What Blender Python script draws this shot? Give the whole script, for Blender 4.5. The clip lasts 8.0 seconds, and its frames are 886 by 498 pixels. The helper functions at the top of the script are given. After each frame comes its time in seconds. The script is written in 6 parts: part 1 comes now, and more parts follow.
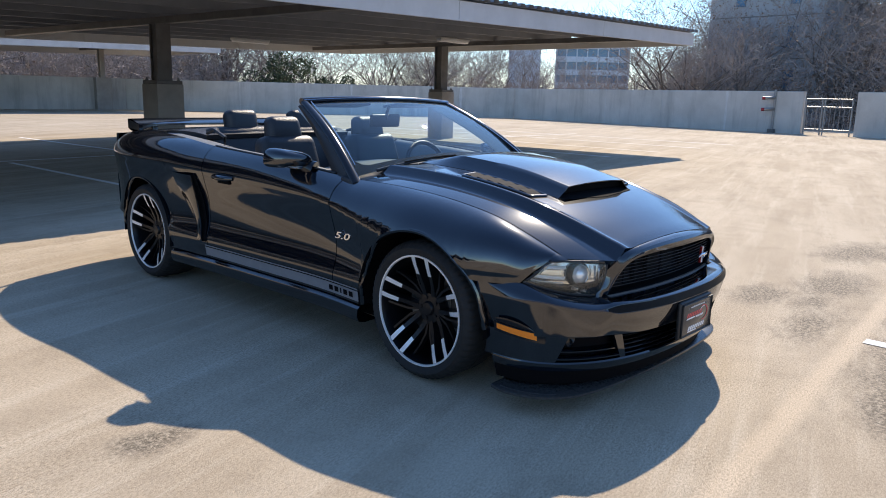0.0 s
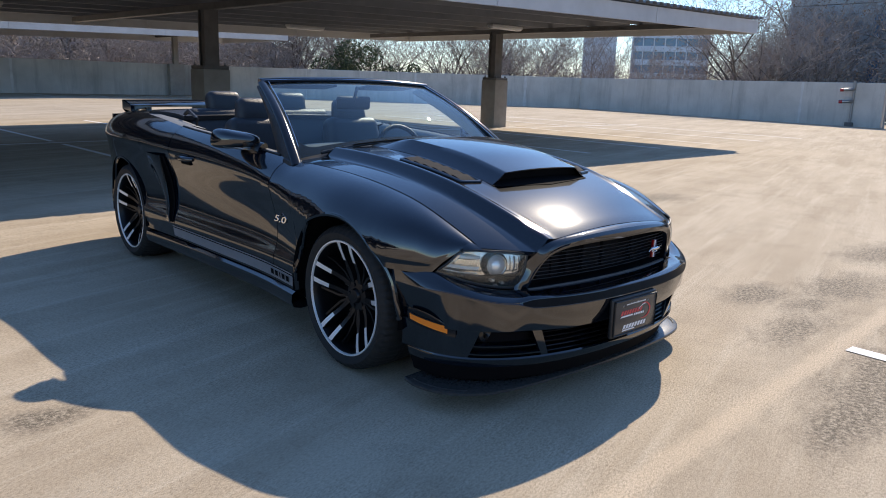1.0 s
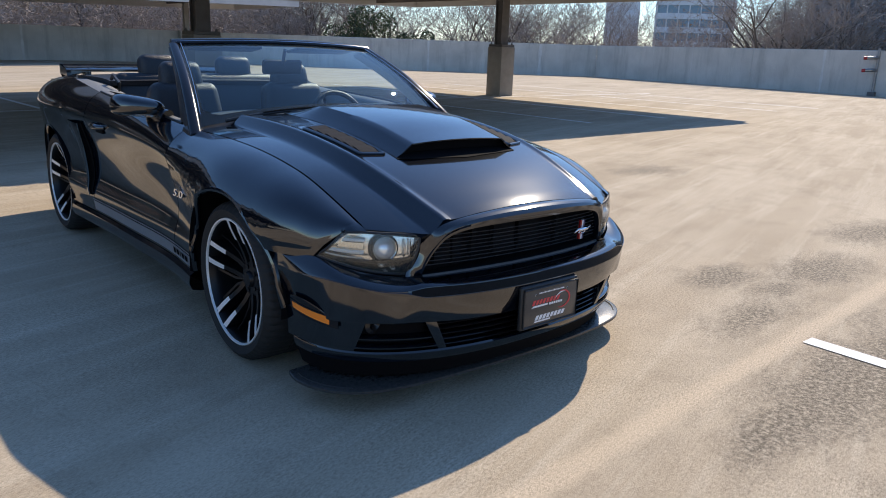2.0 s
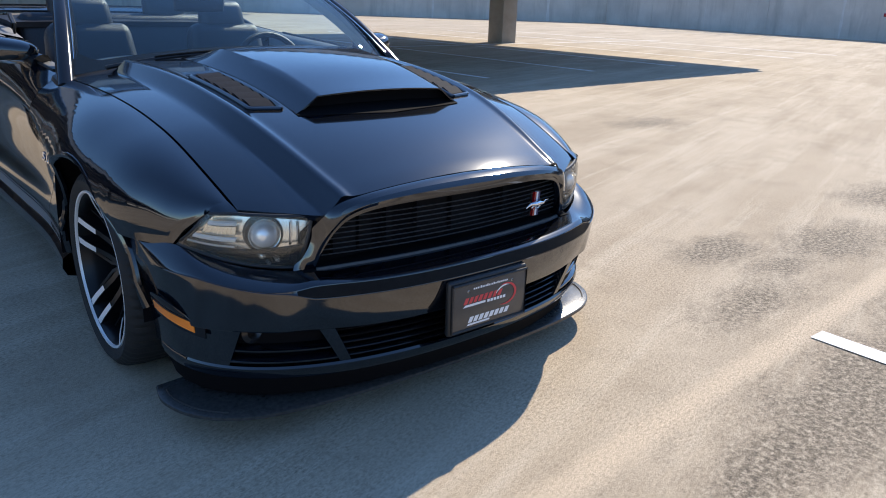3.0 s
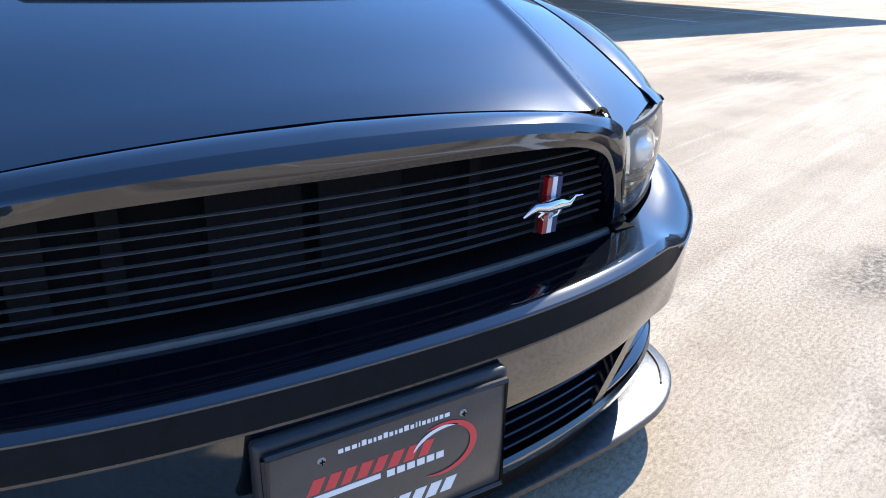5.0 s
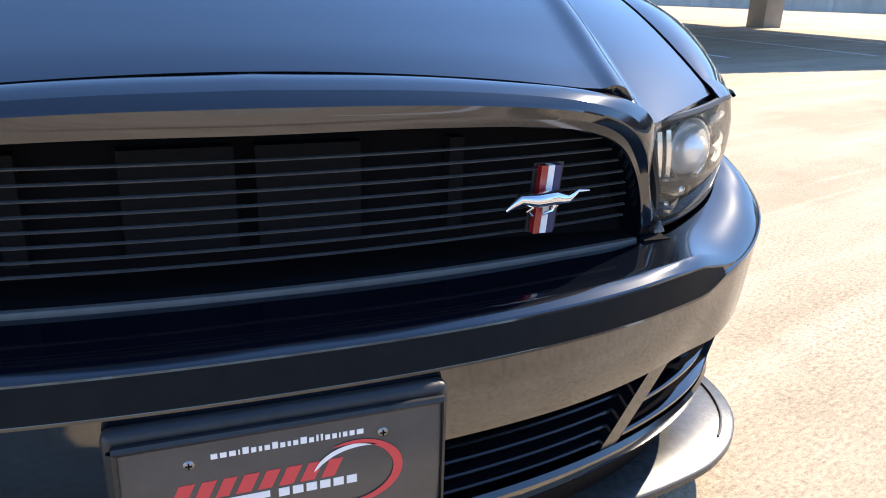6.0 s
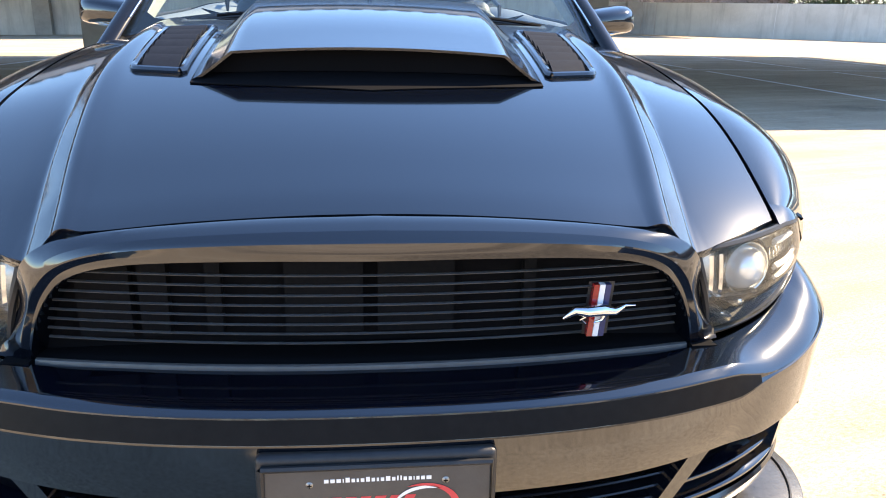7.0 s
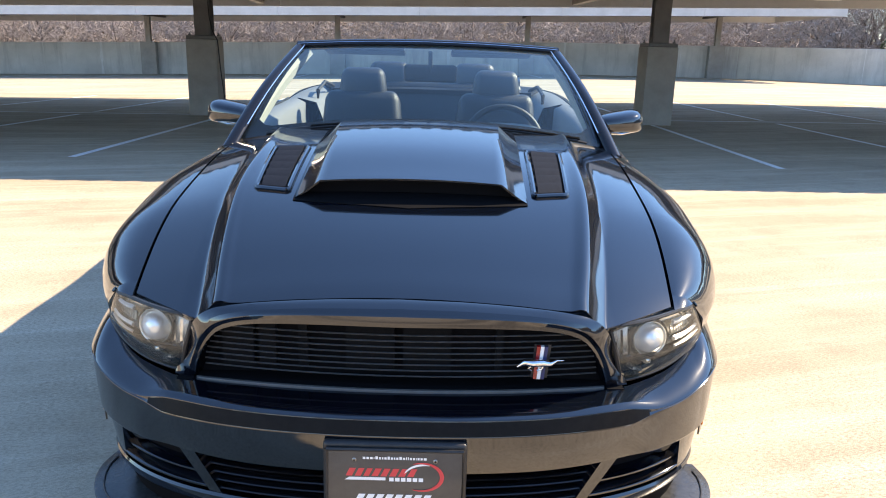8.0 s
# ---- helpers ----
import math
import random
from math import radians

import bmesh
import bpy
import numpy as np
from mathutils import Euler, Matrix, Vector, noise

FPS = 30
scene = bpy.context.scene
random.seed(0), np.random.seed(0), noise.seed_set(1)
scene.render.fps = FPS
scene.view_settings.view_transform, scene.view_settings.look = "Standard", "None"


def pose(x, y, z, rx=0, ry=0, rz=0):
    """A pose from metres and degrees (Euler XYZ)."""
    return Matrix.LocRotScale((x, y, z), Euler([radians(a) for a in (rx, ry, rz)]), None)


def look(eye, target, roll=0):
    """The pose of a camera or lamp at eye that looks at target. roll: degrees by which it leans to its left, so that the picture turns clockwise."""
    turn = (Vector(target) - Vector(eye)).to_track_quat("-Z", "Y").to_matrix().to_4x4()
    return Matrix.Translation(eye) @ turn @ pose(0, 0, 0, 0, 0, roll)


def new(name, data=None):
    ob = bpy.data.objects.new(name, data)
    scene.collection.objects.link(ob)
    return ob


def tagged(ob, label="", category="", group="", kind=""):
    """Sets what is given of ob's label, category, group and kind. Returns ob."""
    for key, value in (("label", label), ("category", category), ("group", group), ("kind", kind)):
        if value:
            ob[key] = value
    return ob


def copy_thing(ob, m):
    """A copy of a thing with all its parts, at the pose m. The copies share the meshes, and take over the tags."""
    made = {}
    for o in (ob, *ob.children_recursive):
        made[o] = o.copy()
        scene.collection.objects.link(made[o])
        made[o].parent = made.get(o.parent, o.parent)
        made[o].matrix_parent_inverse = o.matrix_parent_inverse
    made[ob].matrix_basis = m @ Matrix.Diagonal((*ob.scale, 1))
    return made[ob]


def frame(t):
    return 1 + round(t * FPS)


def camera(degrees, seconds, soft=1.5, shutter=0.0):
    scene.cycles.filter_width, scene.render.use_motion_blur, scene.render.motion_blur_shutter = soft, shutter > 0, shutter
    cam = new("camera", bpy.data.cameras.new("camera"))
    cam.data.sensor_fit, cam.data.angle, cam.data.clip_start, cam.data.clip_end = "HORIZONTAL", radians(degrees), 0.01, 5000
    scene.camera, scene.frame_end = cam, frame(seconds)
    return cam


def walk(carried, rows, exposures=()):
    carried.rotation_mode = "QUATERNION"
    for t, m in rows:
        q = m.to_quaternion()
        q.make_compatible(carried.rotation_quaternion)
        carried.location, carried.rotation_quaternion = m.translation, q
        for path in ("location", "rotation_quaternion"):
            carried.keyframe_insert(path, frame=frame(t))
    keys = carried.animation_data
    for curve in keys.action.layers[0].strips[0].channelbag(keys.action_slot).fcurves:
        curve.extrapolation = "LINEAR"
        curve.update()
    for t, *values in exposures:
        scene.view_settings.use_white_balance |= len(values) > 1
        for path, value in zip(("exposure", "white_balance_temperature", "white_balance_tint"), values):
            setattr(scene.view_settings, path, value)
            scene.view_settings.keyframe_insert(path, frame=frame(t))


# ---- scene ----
cam = camera(61.5, 8.0, 1.0)
PATH = [
    (0, (-3.249, -2.372, 1.325), (-1.815, -1.037, 0.923), 1.4),
    (0.5, (-2.999, -2.61, 1.321), (-1.64, -1.202, 0.91), 1.7),
    (1, (-2.686, -2.723, 1.301), (-1.389, -1.264, 0.867), 1.9),
    (1.5, (-2.401, -2.831, 1.297), (-1.138, -1.352, 0.831), 2.1),
    (3, (-1.455, -2.501, 1.225), (-0.25, -1.039, 0.585), 1.8),
    (3.5, (-1.169, -2.287, 1.19), (-0.003, -0.824, 0.483), 1.6),
    (4, (-0.876, -2.063, 1.164), (0.24, -0.581, 0.417), 1.0),
    (4.5, (-0.558, -1.819, 1.061), (0.51, -0.313, 0.292), 1.2),
    (5, (-0.332, -1.579, 0.897), (0.668, -0.009, 0.165), 1.3),
    (6.5, (-0.032, -1.566, 0.807), (0.395, 0.278, 0.161), 1.7),
    (7, (-0.012, -1.811, 0.988), (0.193, 0.085, 0.386), 1.2),
    (7.5, (0.054, -2.11, 1.18), (0.117, -0.189, 0.627), 1.2),
    (8, (0.092, -2.425, 1.272), (0.094, -0.493, 0.756), 1.5),
]
EXPOSURES = ((0, 0.95, 6600, 11), (1.5, 0.70, 6650, 11), (3, 0.95, 6350, 10), (3.5, 1.07, 6300, 11), (5, 1.48, 5800, 9), (6.5, 2.00, 7450, 12), (7, 2.30, 7800, 12), (8, 1.93, 7400, 12))
walk(cam, [(t, look(eye, target, roll)) for t, eye, target, roll in PATH], EXPOSURES)

# ---- world, sun, exposure ----
SUN_AZ = math.atan2(0.909, 0.417)          # from +y towards +x
SUN_EL = radians(39.3)
world = bpy.data.worlds.new("sky")
scene.world = world
world.use_nodes = True
wn, wl = world.node_tree.nodes, world.node_tree.links
sky = wn.new("ShaderNodeTexSky")
sky.sky_type = "NISHITA"
sky.sun_disc = False
sky.sun_elevation = SUN_EL
sky.sun_rotation = SUN_AZ
sky.altitude = 400
sky.air_density, sky.dust_density, sky.ozone_density = 1.15, 0.10, 8.0
wn["Background"].inputs[1].default_value = 0.120
wl.new(sky.outputs[0], wn["Background"].inputs[0])

sun_data = bpy.data.lights.new("sun", "SUN")
sun_data.energy, sun_data.angle, sun_data.color = 3.2, radians(0.53), (1.0, 0.875, 0.71)
sun = new("sun", sun_data)
TO_SUN = Vector((math.sin(SUN_AZ) * math.cos(SUN_EL), math.cos(SUN_AZ) * math.cos(SUN_EL), math.sin(SUN_EL)))
sun.matrix_world = look((TO_SUN * 60)[:], (0, 0, 0))


# ---- materials ----
def mat(name, color, rough=0.5, metal=0.0, coat=0.0, spec=0.5):
    m = bpy.data.materials.new(name)
    m.use_nodes = True
    b = m.node_tree.nodes["Principled BSDF"]
    b.inputs["Base Color"].default_value = (*color, 1)
    b.inputs["Roughness"].default_value = rough
    b.inputs["Metallic"].default_value = metal
    b.inputs["Coat Weight"].default_value = coat
    b.inputs["Coat Roughness"].default_value = 0.02
    b.inputs["Specular IOR Level"].default_value = spec
    return m


def coords(m, scale=(1, 1, 1), kind="Object"):
    n, l = m.node_tree.nodes, m.node_tree.links
    tc, mp = n.new("ShaderNodeTexCoord"), n.new("ShaderNodeMapping")
    mp.inputs["Scale"].default_value = scale
    l.new(tc.outputs[kind], mp.inputs[0])
    return mp.outputs[0]


def noise_tex(m, vec, scale, detail=4.0, rough=0.6):
    t = m.node_tree.nodes.new("ShaderNodeTexNoise")
    t.inputs["Scale"].default_value, t.inputs["Detail"].default_value, t.inputs["Roughness"].default_value = scale, detail, rough
    m.node_tree.links.new(vec, t.inputs["Vector"])
    return t.outputs["Fac"]


def ramp(m, fac, stops):
    r = m.node_tree.nodes.new("ShaderNodeValToRGB")
    e = r.color_ramp.elements
    while len(e) < len(stops):
        e.new(0.5)
    for k, (p, c) in enumerate(stops):
        e[k].position, e[k].color = p, (*c, 1) if len(c) == 3 else c
    m.node_tree.links.new(fac, r.inputs[0])
    return r.outputs[0]


def mix(m, fac, a, b, mode="MIX"):
    x = m.node_tree.nodes.new("ShaderNodeMix")
    x.data_type, x.blend_type = "RGBA", mode
    l = m.node_tree.links
    for sock, v in ((0, fac), (6, a), (7, b)):
        if isinstance(v, (int, float)):
            x.inputs[sock].default_value = v
        elif isinstance(v, tuple):
            x.inputs[sock].default_value = (*v, 1)
        else:
            l.new(v, x.inputs[sock])
    return x.outputs[2]


def math_node(m, op, a, b=None):
    x = m.node_tree.nodes.new("ShaderNodeMath")
    x.operation = op
    for k, v in enumerate((a, b)):
        if v is None:
            continue
        if isinstance(v, (int, float)):
            x.inputs[k].default_value = v
        else:
            m.node_tree.links.new(v, x.inputs[k])
    return x.outputs[0]


def to(m, sock, out):
    m.node_tree.links.new(out, m.node_tree.nodes["Principled BSDF"].inputs[sock])


def bump(m, height, strength=0.3, dist=0.01):
    b = m.node_tree.nodes.new("ShaderNodeBump")
    b.inputs["Strength"].default_value, b.inputs["Distance"].default_value = strength, dist
    m.node_tree.links.new(height, b.inputs["Height"])
    to(m, "Normal", b.outputs[0])


def make_concrete_deck():
    m = mat("deck_concrete", (0.4, 0.36, 0.3), 0.85, spec=0.25)
    v = coords(m)
    n, l = m.node_tree.nodes, m.node_tree.links

    def turned(scale, angle):
        o = coords(m, scale)
        o.node.vector_type = "TEXTURE"
        o.node.inputs["Rotation"].default_value = (0, 0, radians(angle))
        return o
    big = noise_tex(m, v, 0.35, 5, 0.6)
    # broom sweeps and tyre wear in long streaks
    swept = noise_tex(m, turned((4.0, 0.6, 1.0), 17), 0.9, 5, 0.65)
    swept2 = noise_tex(m, turned((3.0, 0.16, 1.0), 17), 0.9, 4, 0.7)
    mid = noise_tex(m, v, 2.2, 7, 0.72)
    fine = noise_tex(m, turned((1.5, 0.8, 1.0), 17), 90, 5, 0.82)
    grit = noise_tex(m, v, 190, 3, 0.7)
    base = ramp(m, big, [(0.3, (0.37, 0.295, 0.205)), (0.7, (0.48, 0.395, 0.285))])
    base = mix(m, ramp(m, swept, [(0.44, (0, 0, 0)), (0.64, (0.55, 0.55, 0.55))]), base, (0.60, 0.51, 0.385))
    base = mix(m, ramp(m, swept2, [(0.52, (0, 0, 0)), (0.66, (0.36, 0.36, 0.36))]), base, (0.64, 0.56, 0.435))
    base = mix(m, ramp(m, mid, [(0.50, (0, 0, 0)), (0.70, (0.42, 0.42, 0.42))]), base, (0.28, 0.225, 0.16))
    # exposed gritty patches: darker, with their own outline
    sep = n.new("ShaderNodeSeparateXYZ")
    l.new(v, sep.inputs[0])
    total = None
    for cx, cy, rx, ry, k0 in ((2.05, -0.52, 0.34, 0.17, 1.1), (2.14, -0.86, 0.30, 0.16, 0.8), (2.75, -0.80, 0.65, 0.26, 0.9), (1.55, -1.04, 0.70, 0.20, 0.7), (1.20, -1.72, 0.85, 0.26, 1.1), (0.55, -1.72, 0.55, 0.17, 0.9), (2.30, -1.62, 0.9, 0.30, 0.9), (4.3, -0.6, 0.7, 0.4, 0.8), (0.2, -2.5, 1.3, 0.40, 0.9), (5.4, 2.4, 0.7, 0.4, 0.7), (2.2, -2.9, 0.9, 0.5, 0.9), (-1.7, -1.35, 0.22, 0.12, 1.0), (-2.05, 0.25, 0.18, 0.10, 1.0), (7.5, -2.0, 0.9, 0.5, 0.8), (6.0, 6.8, 0.6, 0.4, 0.7)):
        dx = math_node(m, "DIVIDE", math_node(m, "SUBTRACT", sep.outputs[0], cx), rx)
        dy = math_node(m, "DIVIDE", math_node(m, "SUBTRACT", sep.outputs[1], cy), ry)
        d = math_node(m, "SQRT", math_node(m, "ADD", math_node(m, "MULTIPLY", dx, dx), math_node(m, "MULTIPLY", dy, dy)))
        k = math_node(m, "SUBTRACT", k0, d)
        total = k if total is None else math_node(m, "MAXIMUM", total, k)
    patch = math_node(m, "ADD", total, math_node(m, "MULTIPLY", math_node(m, "SUBTRACT", noise_tex(m, turned((1.7, 0.75, 1.0), 17), 3.6, 10, 0.84), 0.5), 3.2))
    patch = ramp(m, math_node(m, "ADD", patch, 0.35), [(0.05, (0, 0, 0)), (0.85, (0.92, 0.92, 0.92))])
    # a cleaner, sandy strip along a hose mark
    hose = math_node(m, "ABSOLUTE", math_node(m, "SUBTRACT", math_node(m, "SUBTRACT", sep.outputs[1], math_node(m, "MULTIPLY", sep.outputs[0], 0.072)), -1.412))
    hose = math_node(m, "ADD", hose, math_node(m, "MULTIPLY", math_node(m, "SUBTRACT", noise_tex(m, v, 6.0, 5, 0.7), 0.5), 0.10))
    hose = ramp(m, hose, [(0.025, (1, 1, 1)), (0.075, (0, 0, 0))])
    gritty = ramp(m, noise_tex(m, v, 44, 6, 0.85), [(0.40, (0.085, 0.070, 0.052)), (0.50, (0.215, 0.178, 0.130)), (0.59, (0.47, 0.395, 0.295))])
    base = mix(m, patch, base, gritty)
    base = mix(m, math_node(m, "MULTIPLY", hose, 0.75), base, (0.60, 0.485, 0.345))
    # coarse sand texture where the skin has worn off
    worn_off = ramp(m, noise_tex(m, v, 0.9, 6, 0.7), [(0.40, (0.45, 0.45, 0.45)), (0.62, (1, 1, 1))])
    speck = ramp(m, fine, [(0.355, (0.48, 0.47, 0.45)), (0.49, (0.97, 0.97, 0.97)), (0.64, (1.33, 1.33, 1.34))])
    base = mix(m, worn_off, base, mix(m, 1.0, base, speck, "MULTIPLY"))
    to(m, "Base Color", base)
    h = math_node(m, "ADD", math_node(m, "MULTIPLY", fine, 0.6), math_node(m, "MULTIPLY", grit, 0.4))
    bump(m, h, 0.55, 0.008)
    return m


def make_concrete_wall():
    m = mat("wall_concrete", (0.36, 0.34, 0.31), 0.9, spec=0.2)
    v = coords(m)
    streak = noise_tex(m, coords(m, (1.0, 1.0, 0.12)), 1.4, 6, 0.7)
    cloud = noise_tex(m, v, 0.6, 5, 0.6)
    fine = noise_tex(m, v, 30, 4, 0.7)
    base = ramp(m, cloud, [(0.3, (0.45, 0.43, 0.39)), (0.7, (0.60, 0.575, 0.525))])
    base = mix(m, ramp(m, streak, [(0.5, (0, 0, 0)), (0.72, (0.55, 0.55, 0.55))]), base, (0.22, 0.208, 0.19))
    pale = noise_tex(m, coords(m, (1.0, 1.0, 0.10)), 0.9, 5, 0.75)
    base = mix(m, ramp(m, pale, [(0.60, (0, 0, 0)), (0.72, (0.6, 0.6, 0.6))]), base, (0.62, 0.61, 0.58))
    base = mix(m, 0.35, base, ramp(m, fine, [(0.2, (0.6, 0.6, 0.6)), (0.8, (1.4, 1.4, 1.4))]), "MULTIPLY")
    to(m, "Base Color", base)
    bump(m, fine, 0.3, 0.01)
    return m


def worn(name, c1, c2, rough, scale=8.0, metal=0.0, bumpiness=0.1, **kw):
    m = mat(name, c1, rough, metal, **kw)
    v = coords(m)
    f = noise_tex(m, v, scale, 6, 0.65)
    to(m, "Base Color", ramp(m, f, [(0.3, c1), (0.7, c2)]))
    bump(m, noise_tex(m, v, scale * 12, 3, 0.6), bumpiness, 0.003)
    return m


def make_paint():
    """Black clear-coated paint: a faint bluish sheen under a glossy coat with a film of dust."""
    m = mat("black_paint", (0.0021, 0.0035, 0.0070), 0.30, 0.0, 1.0, 0.010)
    m.node_tree.nodes["Principled BSDF"].inputs["Specular Tint"].default_value = (0.55, 0.75, 1.0, 1)
    v = coords(m)
    r = m.node_tree.nodes.new("ShaderNodeMapRange")
    r.inputs[3].default_value, r.inputs[4].default_value = 0.035, 0.075
    m.node_tree.links.new(noise_tex(m, v, 3.0, 5, 0.6), r.inputs[0])
    to(m, "Coat Roughness", r.outputs[0])
    m.node_tree.nodes["Principled BSDF"].inputs["Coat IOR"].default_value = 1.88
    dust = noise_tex(m, v, 220, 2, 0.5)
    to(m, "Base Color", ramp(m, dust, [(0.72, (0.0021, 0.0035, 0.0070)), (0.84, (0.018, 0.022, 0.032))]))
    return m


def make_glass(name, tint, rough=0.0, milk=0.0, haze=(0.85, 0.83, 0.76), ior=1.5):
    m = bpy.data.materials.new(name)
    m.use_nodes = True
    n, l = m.node_tree.nodes, m.node_tree.links
    n.remove(n["Principled BSDF"])
    fr = n.new("ShaderNodeFresnel")
    fr.inputs[0].default_value = ior
    tr, gl, mx = n.new("ShaderNodeBsdfTransparent"), n.new("ShaderNodeBsdfGlossy"), n.new("ShaderNodeMixShader")
    tr.inputs[0].default_value = (*tint, 1)
    gl.inputs["Roughness"].default_value = rough
    l.new(fr.outputs[0], mx.inputs[0])
    l.new(tr.outputs[0], mx.inputs[1])
    l.new(gl.outputs[0], mx.inputs[2])
    out = mx.outputs[0]
    if milk:
        df, m2 = n.new("ShaderNodeBsdfDiffuse"), n.new("ShaderNodeMixShader")
        df.inputs[0].default_value = (*haze, 1)
        m2.inputs[0].default_value = milk
        l.new(out, m2.inputs[1])
        l.new(df.outputs[0], m2.inputs[2])
        out = m2.outputs[0]
    l.new(out, n["Material Output"].inputs[0])
    return m


DECK, WALL = make_concrete_deck(), make_concrete_wall()
SEALANT = worn("joint_sealant", (0.50, 0.49, 0.47), (0.66, 0.65, 0.62), 0.85, 3.0)
PIER = worn("pier_concrete", (0.27, 0.25, 0.225), (0.37, 0.345, 0.31), 0.9, 2.0, bumpiness=0.25)
LINE = worn("line_paint", (0.84, 0.835, 0.82), (0.92, 0.915, 0.90), 0.8, 25.0)
FRESH = worn("fresh_line_paint", (0.68, 0.68, 0.67), (0.82, 0.82, 0.8), 0.7, 30.0)
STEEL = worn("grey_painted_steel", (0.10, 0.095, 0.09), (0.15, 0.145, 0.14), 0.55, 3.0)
FASCIA = worn("galvanised_fascia", (0.46, 0.46, 0.46), (0.58, 0.58, 0.585), 0.5, 1.2)
SHEETMETAL = worn("roof_sheet", (0.165, 0.175, 0.195), (0.225, 0.235, 0.26), 0.6, 1.5)
PAINT = make_paint()
TRIM = worn("black_plastic", (0.012, 0.012, 0.013), (0.022, 0.022, 0.023), 0.45, 60.0)
MATT = mat("matt_black", (0.005, 0.005, 0.006), 0.85, spec=0.08)
GLOSSBLACK = mat("gloss_black_plastic", (0.008, 0.008, 0.010), 0.14)
LEATHER = worn("black_leather", (0.012, 0.013, 0.016), (0.021, 0.022, 0.026), 0.42, 90.0, bumpiness=0.35)
VINYL = worn("dash_vinyl", (0.065, 0.072, 0.075), (0.095, 0.102, 0.105), 0.5, 140.0, bumpiness=0.4)
RUBBER = worn("tyre_rubber", (0.009, 0.009, 0.009), (0.017, 0.0165, 0.016), 0.75, 40.0, bumpiness=0.3)
CHROME = mat("chrome", (0.80, 0.80, 0.82), 0.07, 1.0)
SILVER = mat("machined_alloy", (0.80, 0.80, 0.80), 0.34, 0.35)
ALLOY_BLACK = mat("black_alloy", (0.006, 0.006, 0.007), 0.30, spec=0.35)
DISC = mat("brake_steel", (0.32, 0.31, 0.30), 0.35, 1.0)
STRIPE = worn("grey_decal", (0.17, 0.18, 0.20), (0.20, 0.21, 0.23), 0.35, 20.0)
AMBER = mat("amber_plastic", (0.95, 0.26, 0.02), 0.12, coat=0.6)
RED = mat("red_lens", (0.30, 0.008, 0.01), 0.12, coat=0.6)
REDPAINT = mat("red_print", (0.62, 0.05, 0.06), 0.4)
WHITEPAINT = mat("white_print", (0.80, 0.80, 0.80), 0.4)
BLUEPAINT = mat("blue_enamel", (0.012, 0.025, 0.10), 0.3)
PLATE = worn("plate_plastic", (0.055, 0.052, 0.05), (0.075, 0.072, 0.068), 0.18, 14.0)
GLASS = make_glass("windscreen_glass", (0.74, 0.92, 0.95), 0.0, 0.017, (0.28, 0.60, 0.85), 1.62)
LENS = make_glass("lamp_lens", (0.98, 0.98, 0.96), 0.0, 0.030, (0.86, 0.81, 0.66), 1.6)
REFLECTOR = mat("lamp_reflector", (0.86, 0.84, 0.78), 0.20, 0.80)
BULB = mat("projector_glass", (0.96, 0.97, 0.98), 0.22, 0.5, coat=1.0)
LIGHTBAR = mat("white_light_bar", (0.96, 0.96, 0.95), 0.20, 0.08, coat=0.8)
BARS = worn("satin_black_bars", (0.065, 0.065, 0.066), (0.095, 0.094, 0.094), 0.28, 40.0)
BAND = worn("satin_black_band", (0.006, 0.0055, 0.0055), (0.010, 0.0092, 0.009), 0.42, 50.0, bumpiness=0.06, spec=0.10)
LAMPBLACK = mat("lamp_housing", (0.012, 0.012, 0.013), 0.2)
SLAT = worn("louvre_plastic", (0.009, 0.012, 0.019), (0.014, 0.018, 0.026), 0.75, 60.0, spec=0.08)
RADIATOR = worn("radiator_fins", (0.0045, 0.0048, 0.006), (0.009, 0.009, 0.010), 0.8, 120.0, spec=0.12)
SPLIT = worn("dusty_satin_splitter", (0.028, 0.0275, 0.0265), (0.056, 0.055, 0.053), 0.27, 70.0, bumpiness=0.08, spec=0.5)
PALETRIM = worn("pale_cabin_lining", (0.40, 0.42, 0.40), (0.50, 0.52, 0.50), 0.6, 90.0, bumpiness=0.2)
GREYTRIM = worn("grey_cabin_trim", (0.15, 0.155, 0.16), (0.21, 0.215, 0.22), 0.5, 120.0, bumpiness=0.3)
TURN = mat("cream_reflector", (0.78, 0.74, 0.62), 0.18, 0.70)
MIRROR = mat("mirror_glass", (0.85, 0.86, 0.88), 0.02, 1.0)
BARK = worn("bark", (0.10, 0.08, 0.068), (0.18, 0.15, 0.128), 0.9, 6.0)
TWIG = worn("twigs", (0.27, 0.22, 0.19), (0.45, 0.385, 0.345), 0.9, 2.0)
DRYLEAF = worn("dry_leaves", (0.20, 0.135, 0.095), (0.31, 0.22, 0.16), 0.85, 3.0)
EVERGREEN = worn("evergreen_leaves", (0.035, 0.055, 0.022), (0.075, 0.10, 0.045), 0.6, 3.0)
SOIL = worn("leaf_litter", (0.10, 0.08, 0.055), (0.19, 0.155, 0.115), 0.95, 1.5)
FACADE = worn("pale_facade", (0.68, 0.70, 0.73), (0.76, 0.77, 0.80), 0.7, 0.3)
BLUEGLASS = mat("blue_glazing", (0.06, 0.16, 0.28), 0.15, 0.0, 0.5)
TOWER = worn("tower_concrete", (0.40, 0.40, 0.40), (0.50, 0.50, 0.49), 0.8, 0.25)
ZINC = worn("galvanised_rail", (0.22, 0.22, 0.215), (0.32, 0.32, 0.31), 0.45, 20.0, 0.4)


